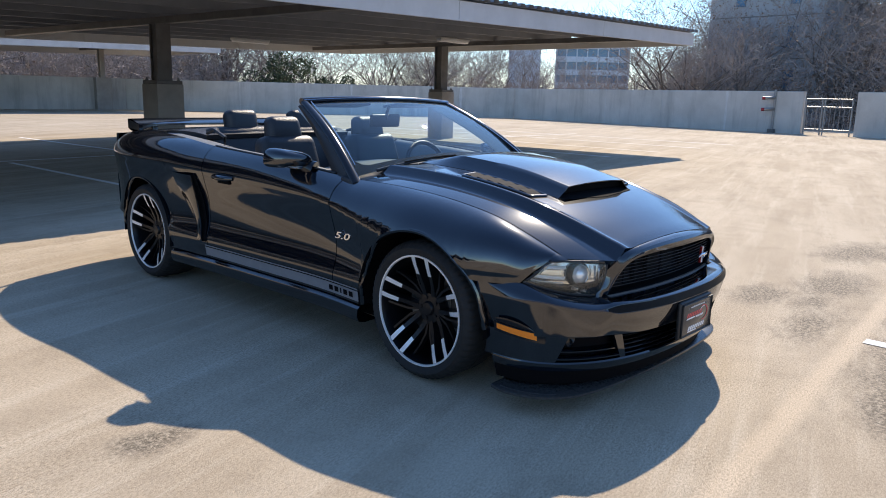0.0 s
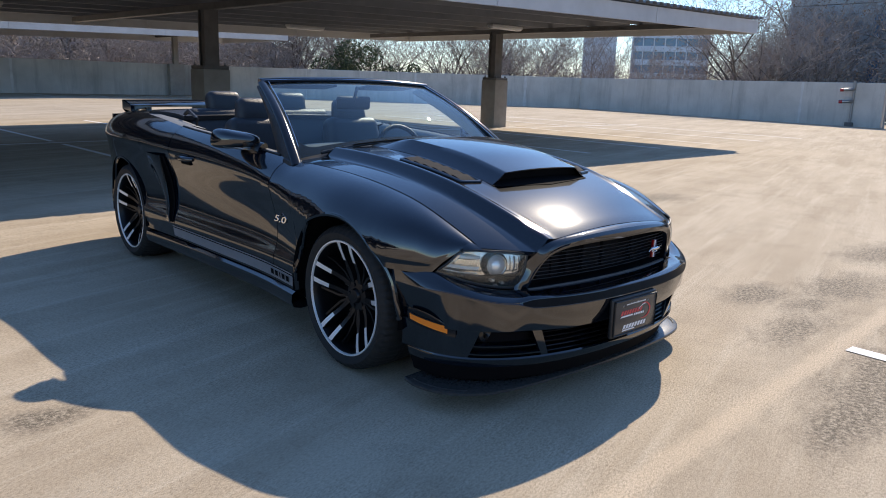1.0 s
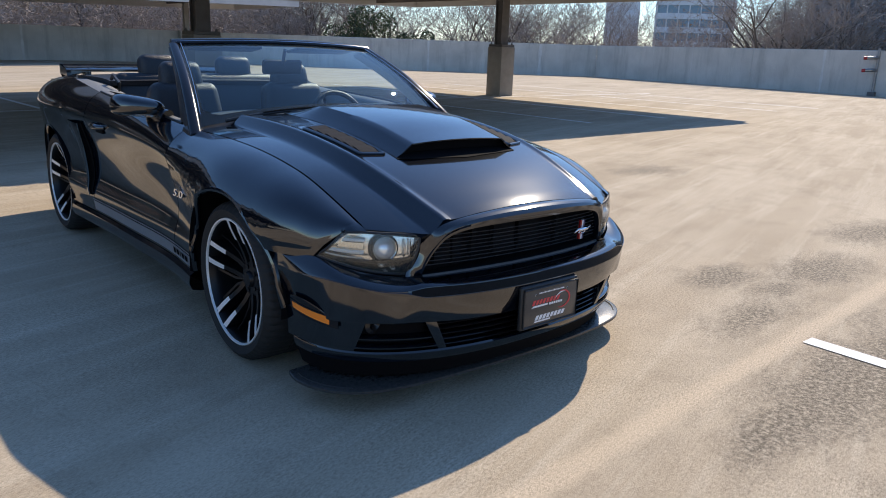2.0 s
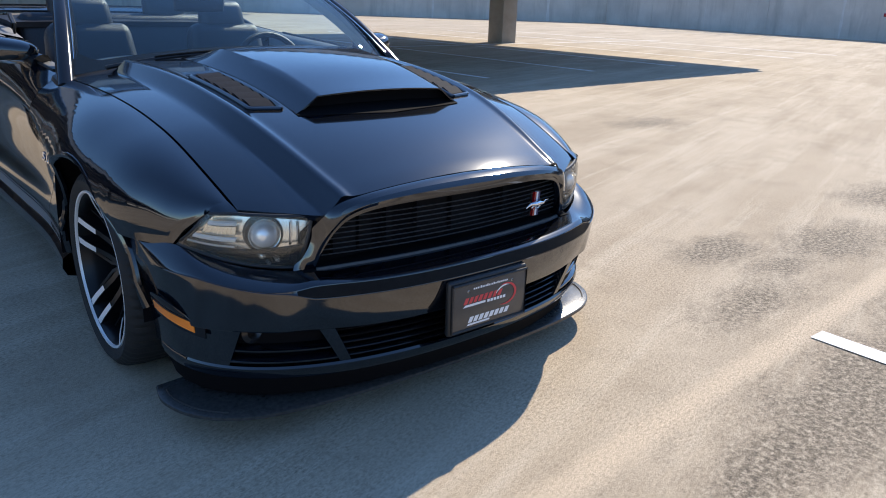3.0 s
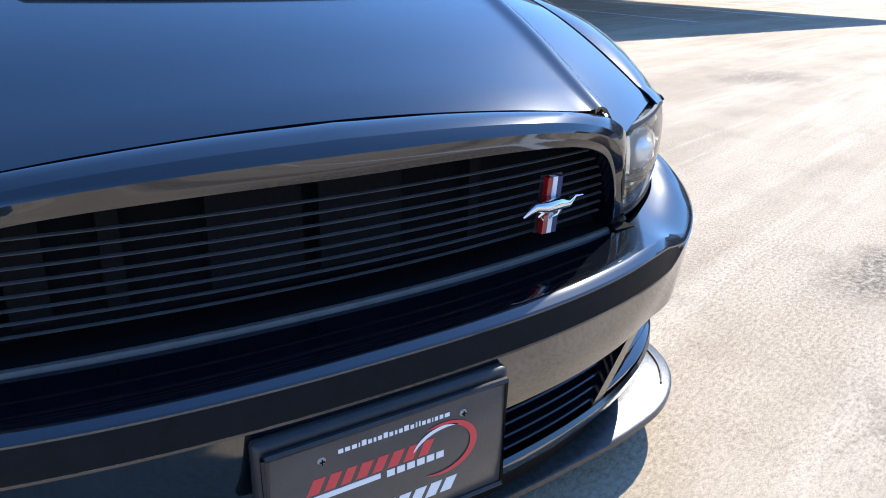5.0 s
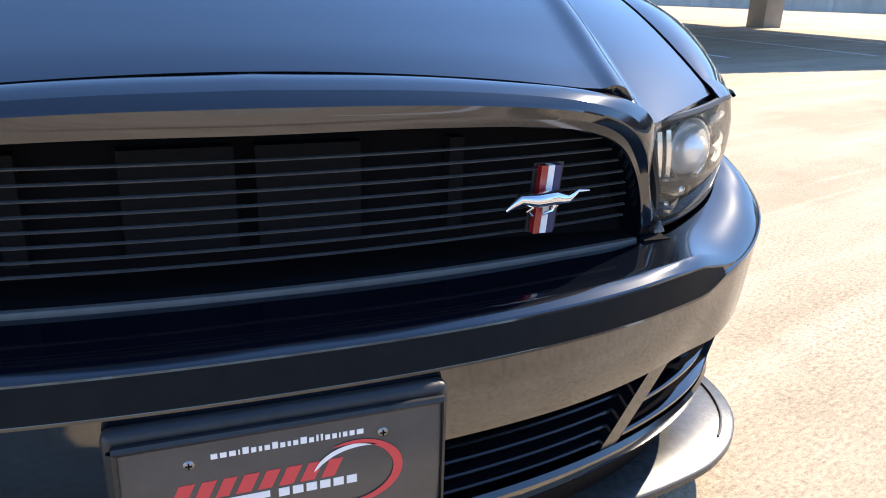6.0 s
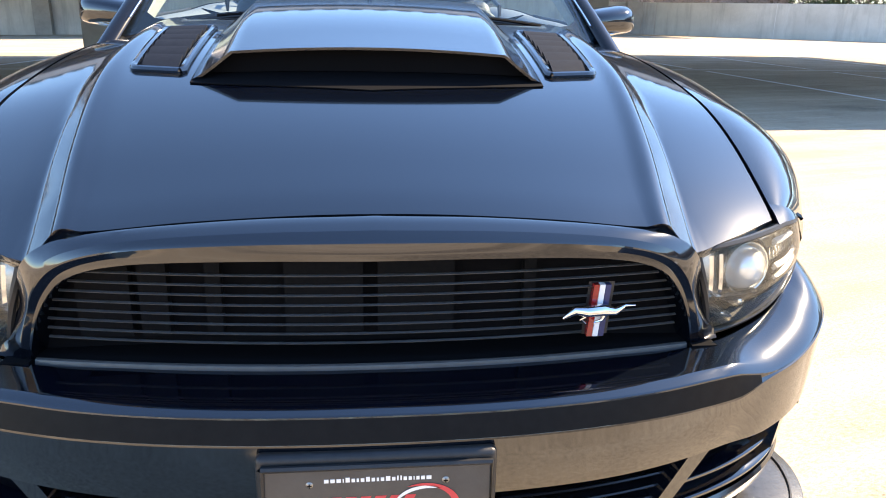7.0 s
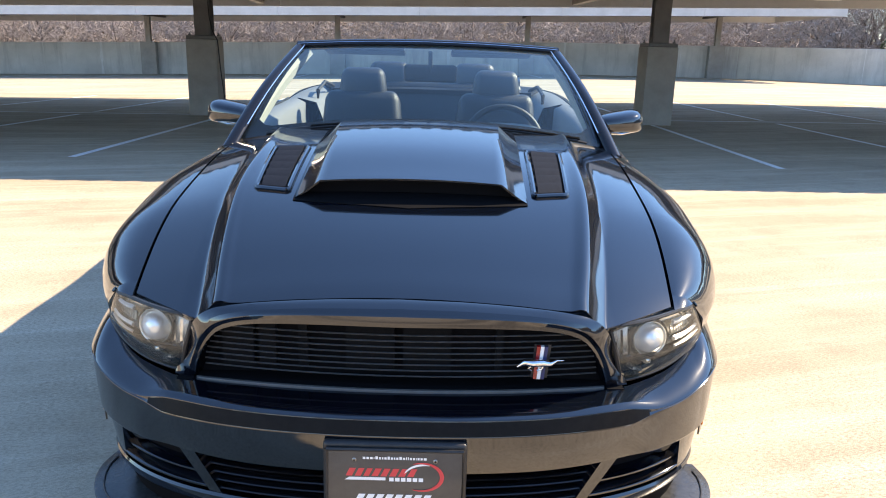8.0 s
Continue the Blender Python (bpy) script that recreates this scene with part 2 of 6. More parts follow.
# ---- mesh helpers ----
def curve(pts):
    """A smooth curve through (t, value) pairs."""
    t = np.array([p[0] for p in pts], float)
    v = np.array([p[1] for p in pts], float)
    d = np.diff(v) / np.diff(t)
    s = np.empty_like(v)
    s[0], s[-1] = d[0], d[-1]
    for k in range(1, len(t) - 1):
        h0, h1 = t[k] - t[k - 1], t[k + 1] - t[k]
        s[k] = (d[k - 1] * h1 + d[k] * h0) / (h0 + h1)

    def f(x):
        k = min(max(int(np.searchsorted(t, x)) - 1, 0), len(t) - 2)
        h = t[k + 1] - t[k]
        q = (x - t[k]) / h
        if q < 0:
            return v[0] + s[0] * (x - t[0])
        if q > 1:
            return v[-1] + s[-1] * (x - t[-1])
        return ((1 + 2 * q) * (1 - q) ** 2 * v[k] + q * (1 - q) ** 2 * h * s[k] + q * q * (3 - 2 * q) * v[k + 1] + q * q * (q - 1) * h * s[k + 1])
    return f


def sm(a, b, x):
    q = min(max((x - a) / (b - a), 0.0), 1.0)
    return q * q * (3 - 2 * q)


def lerp(a, b, q):
    return a + (b - a) * q


def mesh(name, verts, faces, smooth=True, angle=38):
    me = bpy.data.meshes.new(name)
    me.from_pydata([tuple(map(float, v)) for v in verts], [], faces)
    if smooth:
        me.shade_smooth()
        me.set_sharp_from_angle(angle=radians(angle))
    me.update()
    return me


def thing(name, label, category, group="", kind="", at=None, data=None, material=None):
    ob = new(name, data)
    if material and data is not None and not data.materials:
        data.materials.append(material)
    if at is not None:
        ob.matrix_world = at
    return tagged(ob, label, category, group, kind)


def part(name, data, material, parent, label=""):
    """One mesh object under a thing or under a part. data: a mesh, or a bmesh."""
    if isinstance(data, bmesh.types.BMesh):
        me = bpy.data.meshes.new(name)
        data.to_mesh(me)
        data.free()
        me.shade_smooth()
        me.set_sharp_from_angle(angle=radians(38))
        data = me
    if not data.materials:
        data.materials.append(material)
    ob = new(name, data)
    ob.parent = parent
    if label:
        ob["label"] = label
    return ob


class Sink:
    """Gathers vertices and faces for one mesh."""

    def __init__(self):
        self.v, self.f = [], []

    def add(self, verts, faces):
        k = len(self.v)
        self.v.extend(verts)
        self.f.extend([tuple(i + k for i in f) for f in faces])

    def box(self, c, s, m=None):
        hx, hy, hz = s[0] / 2, s[1] / 2, s[2] / 2
        pts = [Vector((c[0] + a * hx, c[1] + b * hy, c[2] + d * hz)) for d in (-1, 1) for b in (-1, 1) for a in (-1, 1)]
        if m is not None:
            pts = [m @ p for p in pts]
        self.add([p[:] for p in pts], [(0, 2, 3, 1), (4, 5, 7, 6), (0, 1, 5, 4), (2, 6, 7, 3), (0, 4, 6, 2), (1, 3, 7, 5)])

    def tube(self, path, radii, sides=8, cap=True, squash=1.0):
        path = [Vector(p) for p in path]
        if isinstance(radii, (int, float)):
            radii = [radii] * len(path)
        rings = []
        up = Vector((0, 0, 1))
        for k, p in enumerate(path):
            d = (path[min(k + 1, len(path) - 1)] - path[max(k - 1, 0)]).normalized()
            a = d.cross(up)
            if a.length < 0.02:
                a = d.cross(Vector((1, 0, 0)))
            a.normalize()
            b = a.cross(d)
            rings.append([(p + (a * math.cos(2 * math.pi * s / sides) + b * math.sin(2 * math.pi * s / sides) * squash) * radii[k])[:] for s in range(sides)])
        verts = [v for r in rings for v in r]
        faces = []
        for k in range(len(path) - 1):
            for s in range(sides):
                t = (s + 1) % sides
                faces.append((k * sides + s, k * sides + t, (k + 1) * sides + t, (k + 1) * sides + s))
        if cap:
            faces.append(tuple(range(sides))[::-1])
            faces.append(tuple((len(path) - 1) * sides + s for s in range(sides)))
        self.add(verts, faces)

    def grid(self, P, flip=False):
        P = np.asarray(P, float)
        nu, nv = P.shape[:2]
        fs = []
        for i in range(nu - 1):
            for j in range(nv - 1):
                q = (i * nv + j, (i + 1) * nv + j, (i + 1) * nv + j + 1, i * nv + j + 1)
                fs.append(q[::-1] if flip else q)
        self.add(P.reshape(-1, 3).tolist(), fs)

    def lathe(self, prof, sides=48, axis="x", c=(0, 0, 0)):
        """Turns (along, radius) pairs about an axis."""
        vs = []
        for s in range(sides):
            a = 2 * math.pi * s / sides
            for h, r in prof:
                p = {"x": (h, r * math.cos(a), r * math.sin(a)), "y": (r * math.cos(a), h, r * math.sin(a)), "z": (r * math.cos(a), r * math.sin(a), h)}[axis]
                vs.append((p[0] + c[0], p[1] + c[1], p[2] + c[2]))
        n = len(prof)
        fs = []
        for s in range(sides):
            t = (s + 1) % sides
            for j in range(n - 1):
                fs.append((s * n + j, t * n + j, t * n + j + 1, s * n + j + 1))
        self.add(vs, fs)

    def mesh(self, name, smooth=True, angle=38):
        return mesh(name, self.v, self.f, smooth, angle)


def grid_normals(P):
    du = np.gradient(P, axis=0)
    dv = np.gradient(P, axis=1)
    n = np.cross(du, dv)
    return n / np.maximum(np.linalg.norm(n, axis=2, keepdims=True), 1e-9)


def skin(name, P, out, flange=0.012, angle=38):
    """A panel from a grid of points, turned so that it faces away from the point out, with an edge folded inwards all round."""
    P = np.asarray(P, float)
    n = grid_normals(P)
    flip = float(((P - np.array(out)) * n).sum()) < 0
    if flip:
        n = -n
    s = Sink()
    s.grid(P, flip)
    if flange:
        Q = P - n * flange
        nu, nv = P.shape[:2]
        ring = [(i, 0) for i in range(nu)] + [(nu - 1, j) for j in range(1, nv)] + [(i, nv - 1) for i in range(nu - 2, -1, -1)] + [(0, j) for j in range(nv - 2, 0, -1)]
        a = [tuple(P[i, j]) for i, j in ring]
        b = [tuple(Q[i, j]) for i, j in ring]
        m = len(ring)
        fs = [(k, (k + 1) % m, m + (k + 1) % m, m + k) for k in range(m)]
        s.add(a + b, [f if not flip else f[::-1] for f in fs])
    return s.mesh(name, True, angle)


def mirrored(P):
    P = np.array(P, float)
    P[..., 0] *= -1
    return P


def rounded_box(size, radius, seg=3):
    bm = bmesh.new()
    bmesh.ops.create_cube(bm, size=1.0)
    bmesh.ops.scale(bm, vec=size, verts=bm.verts)
    bmesh.ops.bevel(bm, geom=bm.edges[:] + bm.verts[:], offset=radius, segments=seg, profile=0.5, affect="EDGES")
    return bm


def moved(bm, m):
    bmesh.ops.transform(bm, matrix=m, verts=bm.verts)
    return bm


# ---- the deck, walls, canopies ----
def deck_z(x, y):
    """The deck falls gently towards the far left corner."""
    return 0.024 * min(0.0, x - 8.0) * min(max((y - 4.0) / 26.0, 0.0), 1.0)


def build_deck():
    xs = np.concatenate([np.linspace(-75, -12, 12), np.linspace(-8, 12, 11), np.linspace(16, 45, 7)])
    ys = np.concatenate([np.linspace(-45, -6, 6), np.linspace(-3, 31, 18), np.linspace(35, 47, 4)])
    P = [[(x, y, deck_z(x, y)) for y in ys] for x in xs]
    s = Sink()
    s.grid(P)
    thing("floor", "pale weathered concrete roof deck of a car park", "floor", kind="structure", data=s.mesh("floor"), material=DECK)


build_deck()

# parapet run: corner points on plan
WALL_PTS = [(-72.0, 45.5), (18.2, 45.5), (36.6, 28.6), (33.35, 9.4)]
WALL_H = 1.93


def wall_run(name, a, b, label, thick=0.22, piece=3.66, gap=0.018, height=WALL_H, kind="structure"):
    """A parapet of cast panels with open joints between them, following the deck."""
    a, b = Vector((*a, 0)), Vector((*b, 0))
    d = (b - a).normalized()
    n = Vector((d.y, -d.x, 0))
    length = (b - a).length
    count = max(1, round(length / piece))
    core = Sink()
    nseg = count
    rows = []
    for k in range(nseg + 1):
        p = a + d * (length * k / nseg)
        z = deck_z(p.x, p.y)
        q = p - n * 0.015
        w = p - n * (thick - 0.015)
        rows.append([(q.x, q.y, z - 0.3), (q.x, q.y, z + height - 0.02), (w.x, w.y, z + height - 0.02), (w.x, w.y, z - 0.3)])
    core.grid(rows)
    wall = thing(name, label, "wall", kind=kind, data=core.mesh(name, False), material=WALL)
    for k in range(count):
        p0, p1 = a + d * (length * k / count + gap / 2), a + d * (length * (k + 1) / count - gap / 2)
        vs, w = [], 0.02
        for p in (p0, p1):
            z = deck_z(p.x, p.y)
            for off, h in ((0.0, -0.05), (0.0, height - w), (w, height), (thick - w, height), (thick, height - w), (thick, -0.05)):
                vs.append((p.x - n.x * off, p.y - n.y * off, z + h))
        fs = [(j, j + 1, j + 7, j + 6) for j in range(5)] + [(0, 5, 4, 3, 2, 1), (6, 7, 8, 9, 10, 11)]
        part("panel", mesh("wall_panel", vs, fs), WALL, wall)
        if k and k % 2 == 0:
            q = a + d * (length * k / count)
            z = deck_z(q.x, q.y)
            w = 0.05 + 0.035 * math.sin(k * 2.3)
            js = []
            for i in range(7):
                h = -0.02 + (height - 0.01) * i / 6
                e = w * (1 + 0.35 * math.sin(i * 1.9 + k))
                js.append([(q.x + d.x * o + n.x * 0.003, q.y + d.y * o + n.y * 0.003, z + h) for o in (-e, e)])
            part("joint_sealant", skin("joint_sealant", js, (q - n)[:], 0.0), SEALANT, wall, "pale smeared joint sealant")
    return wall


def wall_pilaster(x, y, parent_name="wall_pilaster"):
    z = deck_z(x, y)
    s = Sink()
    s.box((0, 0, WALL_H / 2), (0.95, 0.5, WALL_H + 0.04))
    return thing(parent_name, "concrete pilaster on the parapet under a canopy column", "pilaster", "parapet pilasters", "structure", pose(x, y, z), s.mesh("wall_pilaster", True, 30), PIER)


wall_run("wall_north", WALL_PTS[0], WALL_PTS[1], "stained pale concrete parapet panels with dark joints")
wall_run("wall_northeast", WALL_PTS[1], WALL_PTS[2], "grey concrete parapet panels in shade")
wall_run("wall_east", WALL_PTS[2], WALL_PTS[3], "grey concrete parapet panels in shade with hose valves")
wall_run("wall_southeast", (33.1, 7.1), (31.0, -42.0), "grey concrete parapet panels beyond the gate", piece=7.3)
wall_run("wall_south", (31.0, -42.0), (-72.0, -42.0), "plain concrete parapet closing the deck", piece=20.0)
wall_run("wall_west", (-72.0, -42.0), (-72.0, 45.5), "plain concrete parapet closing the deck", piece=20.0)
for px in (-41.8, -30.1, -18.4, -6.7, 5.0, 16.7):
    wall_pilaster(px, 45.35)


def canopy(name, x0, x1, front, depth, z_right, slope, label, columns, col_base, fascia=0.36, post=None, skew=0.05, purlins=9, corr=0.28):
    """A steel parking canopy. front: y of its front edge at x1. It falls towards x0 with the deck."""
    top = thing(name, label, "canopy", "parking canopies")

    def zr(x):
        return z_right + slope * (x - x1)

    def pt(x, q, dz=0.0):
        return (x - skew * q * depth, front + skew * (x - x1) + q * depth, zr(x) + dz)
    # ribbed roof sheet
    n = int((x1 - x0) / corr)
    s = Sink()
    rows = []
    for k in range(n + 1):
        xa = x0 + (x1 - x0) * k / n
        for off, dz in ((0.0, 0.0), (corr * 0.3, 0.0), (corr * 0.42, 0.06), (corr * 0.86, 0.06)):
            if xa + off <= x1:
                rows.append([pt(xa + off, -0.012, dz), pt(xa + off, 1.012, dz)])
    s.grid(rows)
    part("roof_sheet", s.mesh("roof_sheet", False), SHEETMETAL, top)
    t = 0.06
    for q, o in ((0.0, "front_fascia"), (1.0, "rear_fascia")):
        step = 12
        for k in range(step):
            f = Sink()
            xa, xb = lerp(x0, x1, k / step) + 0.006, lerp(x0, x1, (k + 1) / step) - 0.006
            sg = -1 if q == 0 else 1
            vs = []
            for x in (xa, xb):
                for dy, dz in ((0, -0.03), (sg * t, -0.03), (sg * t, -fascia), (0, -fascia)):
                    p = pt(x, q, dz)
                    vs.append((p[0], p[1] + dy, p[2]))
            f.add(vs, [(0, 1, 5, 4), (1, 2, 6, 5), (2, 3, 7, 6), (3, 0, 4, 7), (0, 3, 2, 1), (4, 5, 6, 7)])
            part("fascia", f.mesh(o, False), FASCIA, top)
    for x in (x0, x1):
        f = Sink()
        vs = []
        for q in (0.0, 1.0):
            for dx, dz in ((-0.03, -0.03), (0.03, -0.03), (0.03, -fascia), (-0.03, -fascia)):
                p = pt(x, q, dz)
                vs.append((p[0] + dx, p[1], p[2]))
        f.add(vs, [(0, 1, 5, 4), (1, 2, 6, 5), (2, 3, 7, 6), (3, 0, 4, 7), (0, 3, 2, 1), (4, 5, 6, 7)])
        part("fascia", f.mesh("end_fascia", False), FASCIA, top)
    # purlins along the canopy, on beams across it
    for k in range(purlins):
        q = (k + 0.5) / purlins
        f = Sink()
        vs = []
        for x in (x0 + 0.1, x1 - 0.1):
            for dy, dz in ((-0.04, -0.005), (0.04, -0.005), (0.04, -0.17), (-0.04, -0.17)):
                p = pt(x, q, dz)
                vs.append((p[0], p[1] + dy, p[2]))
        f.add(vs, [(0, 1, 5, 4), (1, 2, 6, 5), (2, 3, 7, 6), (3, 0, 4, 7), (0, 3, 2, 1), (4, 5, 6, 7)])
        part("purlin", f.mesh("purlin", False), SHEETMETAL, top)
    for cx, cq in columns:
        f = Sink()
        vs = []
        for q in (0.01, 0.99):
            drop = -0.30
            for dx, dz in ((-0.09, -0.172), (0.09, -0.172), (0.09, drop), (-0.09, drop)):
                p = pt(cx, q, dz)
                vs.append((p[0] + dx, p[1], p[2]))
        f.add(vs, [(0, 1, 5, 4), (1, 2, 6, 5), (2, 3, 7, 6), (3, 0, 4, 7), (0, 3, 2, 1), (4, 5, 6, 7)])
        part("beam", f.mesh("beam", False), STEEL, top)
        p = pt(cx, cq, -0.30)
        zb = col_base(p[0], p[1])
        # wide-flange column
        c = Sink()
        h = p[2] - zb
        w = 0.30
        c.box((p[0], p[1] - w / 2 + 0.012, zb + h / 2), (w, 0.024, h))
        c.box((p[0], p[1] + w / 2 - 0.012, zb + h / 2), (w, 0.024, h))
        c.box((p[0], p[1], zb + h / 2), (0.02, w - 0.05, h))
        c.box((p[0] - 0.10, p[1], zb + h / 2), (0.012, w - 0.05, h))
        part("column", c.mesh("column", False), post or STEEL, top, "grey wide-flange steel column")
    return top


PIER_H = 1.46
PIERS = ((-4.70, 12.80), (4.14, 12.40), (14.45, 14.35))


def pier(x, y):
    """A concrete pedestal with a chamfered top and a bolted base plate."""
    z = deck_z(x, y)
    ob = thing("column_pedestal", "grey concrete pedestal under a canopy column", "pedestal", "column pedestals", at=pose(x, y, z, 0, 0, 3))
    bm = rounded_box((0.59, 0.59, PIER_H + 0.06), 0.02, 2)
    part("shaft", moved(bm, pose(0, 0, PIER_H / 2 - 0.03)), PIER, ob)
    part("base_plate", moved(rounded_box((0.56, 0.56, 0.07), 0.008, 1), pose(0, 0, PIER_H + 0.035)), STEEL, ob, "dark steel base plate")
    for a in (-1, 1):
        for b in (-1, 1):
            s = Sink()
            s.tube([(a * 0.22, b * 0.22, PIER_H + 0.06), (a * 0.22, b * 0.22, PIER_H + 0.13)], 0.016, 6)
            s.tube([(a * 0.22, b * 0.22, PIER_H + 0.068), (a * 0.22, b * 0.22, PIER_H + 0.095)], 0.03, 6)
            part("anchor_bolt", s.mesh("anchor_bolt", False), STEEL, ob)
    return ob


for px, py in PIERS:
    pier(px, py)
for px, py in ((-13.7, 12.35), (-22.8, 11.9), (-31.9, 11.45)):
    pier(px, py)

C1_X1, C1_FRONT, C1_DEPTH, C1_SKEW, C1_Z = 16.85, 7.2, 13.5, 0.062, 3.20


def col_q(px, py):
    """Where along the canopy's depth, and under which x, a pedestal stands."""
    q = (py - C1_FRONT - C1_SKEW * (px - C1_X1)) / C1_DEPTH
    return px + C1_SKEW * q * C1_DEPTH, q


canopy("parking_canopy", -45.0, C1_X1, C1_FRONT, C1_DEPTH, C1_Z, 0.024, "grey steel parking canopy with ribbed roof and pale fascia",
       [col_q(px, py) for px, py in PIERS + ((-13.7, 12.35), (-22.8, 11.9), (-31.9, 11.45))],
       lambda x, y: deck_z(x, y) + PIER_H + 0.07, skew=C1_SKEW)
canopy("parking_canopy", -70.0, 21.4, 39.4, 9.0, 4.05, 0.0225, "long grey steel parking canopy along the parapet",
       [(x, 0.66) for x in (-41.8, -30.1, -18.4, -6.7, 5.0, 16.7)], lambda x, y: deck_z(x, y) + WALL_H + 0.02, fascia=0.5, post=PIER, skew=0.0, purlins=6, corr=0.4)


def strip_light(x, y, z):
    ob = thing("strip_light", "white ceiling strip light under the canopy", "light", "strip lights", at=pose(x, y, z, 0, 0, 3))
    part("housing", moved(rounded_box((1.25, 0.22, 0.07), 0.02, 2), pose(0, 0, 0)), FASCIA, ob)
    part("diffuser", moved(rounded_box((1.2, 0.18, 0.06), 0.02, 2), pose(0, 0, -0.05)), WHITEPAINT, ob)


for lx, ly in ((9.3, 17.2), (12.6, 12.2), (0.3, 14.8), (-8.7, 13.5)):
    strip_light(lx, ly, C1_Z + 0.024 * (lx - C1_X1) - 0.225)


def deck_line(name, a, b, width, material, label, lift=0.004):
    a, b = Vector((*a, 0)), Vector((*b, 0))
    d = (b - a).normalized()
    n = Vector((-d.y, d.x, 0)) * width / 2
    k = max(2, int((b - a).length / 2))
    rows = []
    for i in range(k + 1):
        p = a.lerp(b, i / k)
        rows.append([((p + n).x, (p + n).y, deck_z(*(p + n)[:2]) + lift), ((p - n).x, (p - n).y, deck_z(*(p - n)[:2]) + lift)])
    s = Sink()
    s.grid(rows, True)
    return thing(name, label, "road marking", "bay lines", "structure", data=s.mesh(name, False), material=material)


for k in range(-10, 7):
    x = 4.15 + 2.78 * k
    deck_line("bay_line", (x, 6.3 + 0.05 * x), (x - 0.08, 12.6 + 0.05 * x), 0.10, LINE, "worn white parking bay line")
    deck_line("bay_line", (x - 0.1, 13.3 + 0.05 * x), (x - 0.3, 20.0 + 0.05 * x), 0.10, LINE, "worn white parking bay line")
deck_line("bay_line", (-30, 11.4), (22.0, 14.1), 0.10, LINE, "worn white line between two rows of bays")
for k in range(-14, 7):
    x = 2.6 + 2.72 * k
    deck_line("bay_line", (x, 39.9), (x - 0.2, 45.0), 0.10, LINE, "worn white parking bay line")
deck_line("bay_line", (1.42, -1.36), (1.40, -6.2), 0.10, FRESH, "bright white parking bay line")

# gate beside the parapet
def gate():
    a, b = Vector((33.3, 9.25, 0)), Vector((33.05, 7.25, 0))
    ob = thing("metal_gate", "galvanised pipe gate between two parapets", "gate")
    h = 1.6
    for q in (0.0, 0.36, 0.42, 1.0):
        p = a.lerp(b, q)
        s = Sink()
        s.tube([(p.x, p.y, deck_z(p.x, p.y) - 0.02), (p.x, p.y, h)], 0.035, 8)
        part("post", s.mesh("post"), ZINC, ob)
    for z in (0.25, 1.25, h):
        s = Sink()
        s.tube([(a.x, a.y, z), (b.x, b.y, z)], 0.028, 8)
        part("rail", s.mesh("rail"), ZINC, ob)
    for k in range(10):
        p = a.lerp(b, (k + 0.5) / 10)
        s = Sink()
        s.tube([(p.x, p.y, 0.25), (p.x, p.y, 1.25)], 0.012, 6)
        part("bar", s.mesh("bar"), ZINC, ob)


gate()


def standpipe():
    ob = thing("hose_standpipe", "grey standpipe with two red-capped hose valves on the parapet", "standpipe", at=pose(33.55, 10.75, 0, 0, 0, 0))
    s = Sink()
    s.tube([(-0.02, 0, -0.02), (-0.02, 0, 2.0)], 0.055, 10)
    part("riser", s.mesh("riser"), ZINC, ob)
    for z in (1.1, 1.62):
        s = Sink()
        s.tube([(-0.02, 0, z), (-0.25, 0.1, z), (-0.32, 0.32, z - 0.02)], [0.07, 0.075, 0.07], 10)
        v = part("valve", s.mesh("valve"), DISC, ob)
        s = Sink()
        s.tube([(-0.32, 0.32, z - 0.02), (-0.36, 0.46, z - 0.03)], 0.075, 12)
        part("cap", s.mesh("cap"), RED, v, "dark red hose cap")
    s = Sink()
    s.box((-0.05, 0, 0.08), (0.3, 0.3, 0.2))
    part("drain_box", s.mesh("drain_box", False), STEEL, ob)


standpipe()


def cable(x, y):
    """A thin cable that hangs from the column and runs down beside its pedestal."""
    z0 = deck_z(x, y)
    s = Sink()
    s.tube([(0.15, -0.17, 2.3), (0.17, -0.20, 1.9), (0.24, -0.26, 1.62), (0.36, -0.36, 1.45), (0.40, -0.38, 0.9), (0.46, -0.40, 0.35), (0.50, -0.42, 0.012), (0.62, -0.44, 0.012)], 0.012, 8)
    thing("cable", "thin dark cable hanging beside a concrete pedestal", "cable", at=pose(x, y, z0), data=s.mesh("cable"), material=TRIM)


cable(*PIERS[0])


# ---- the car: front axle at y = 0, nose towards -y ----
CAR = thing("car", "black convertible sports car with its roof down, parked on the deck", "car", at=pose(0, 0, 0))
BUMP_A, BUMP_B, BUMP_N, BUMP_Y = 0.852, 0.535, 2.36, -0.42
hood_edge = curve([(0, -0.824), (0.25, -0.822), (0.42, -0.813), (0.475, -0.803), (0.56, -0.750), (0.67, -0.67)])
gap_x = curve([(-0.67, 0.667), (-0.5, 0.683), (0, 0.708), (0.56, 0.748), (0.8, 0.765)])
crease_x = curve([(-0.85, 0.420), (-0.6, 0.464), (-0.3, 0.504), (0.1, 0.530), (0.5, 0.560)])


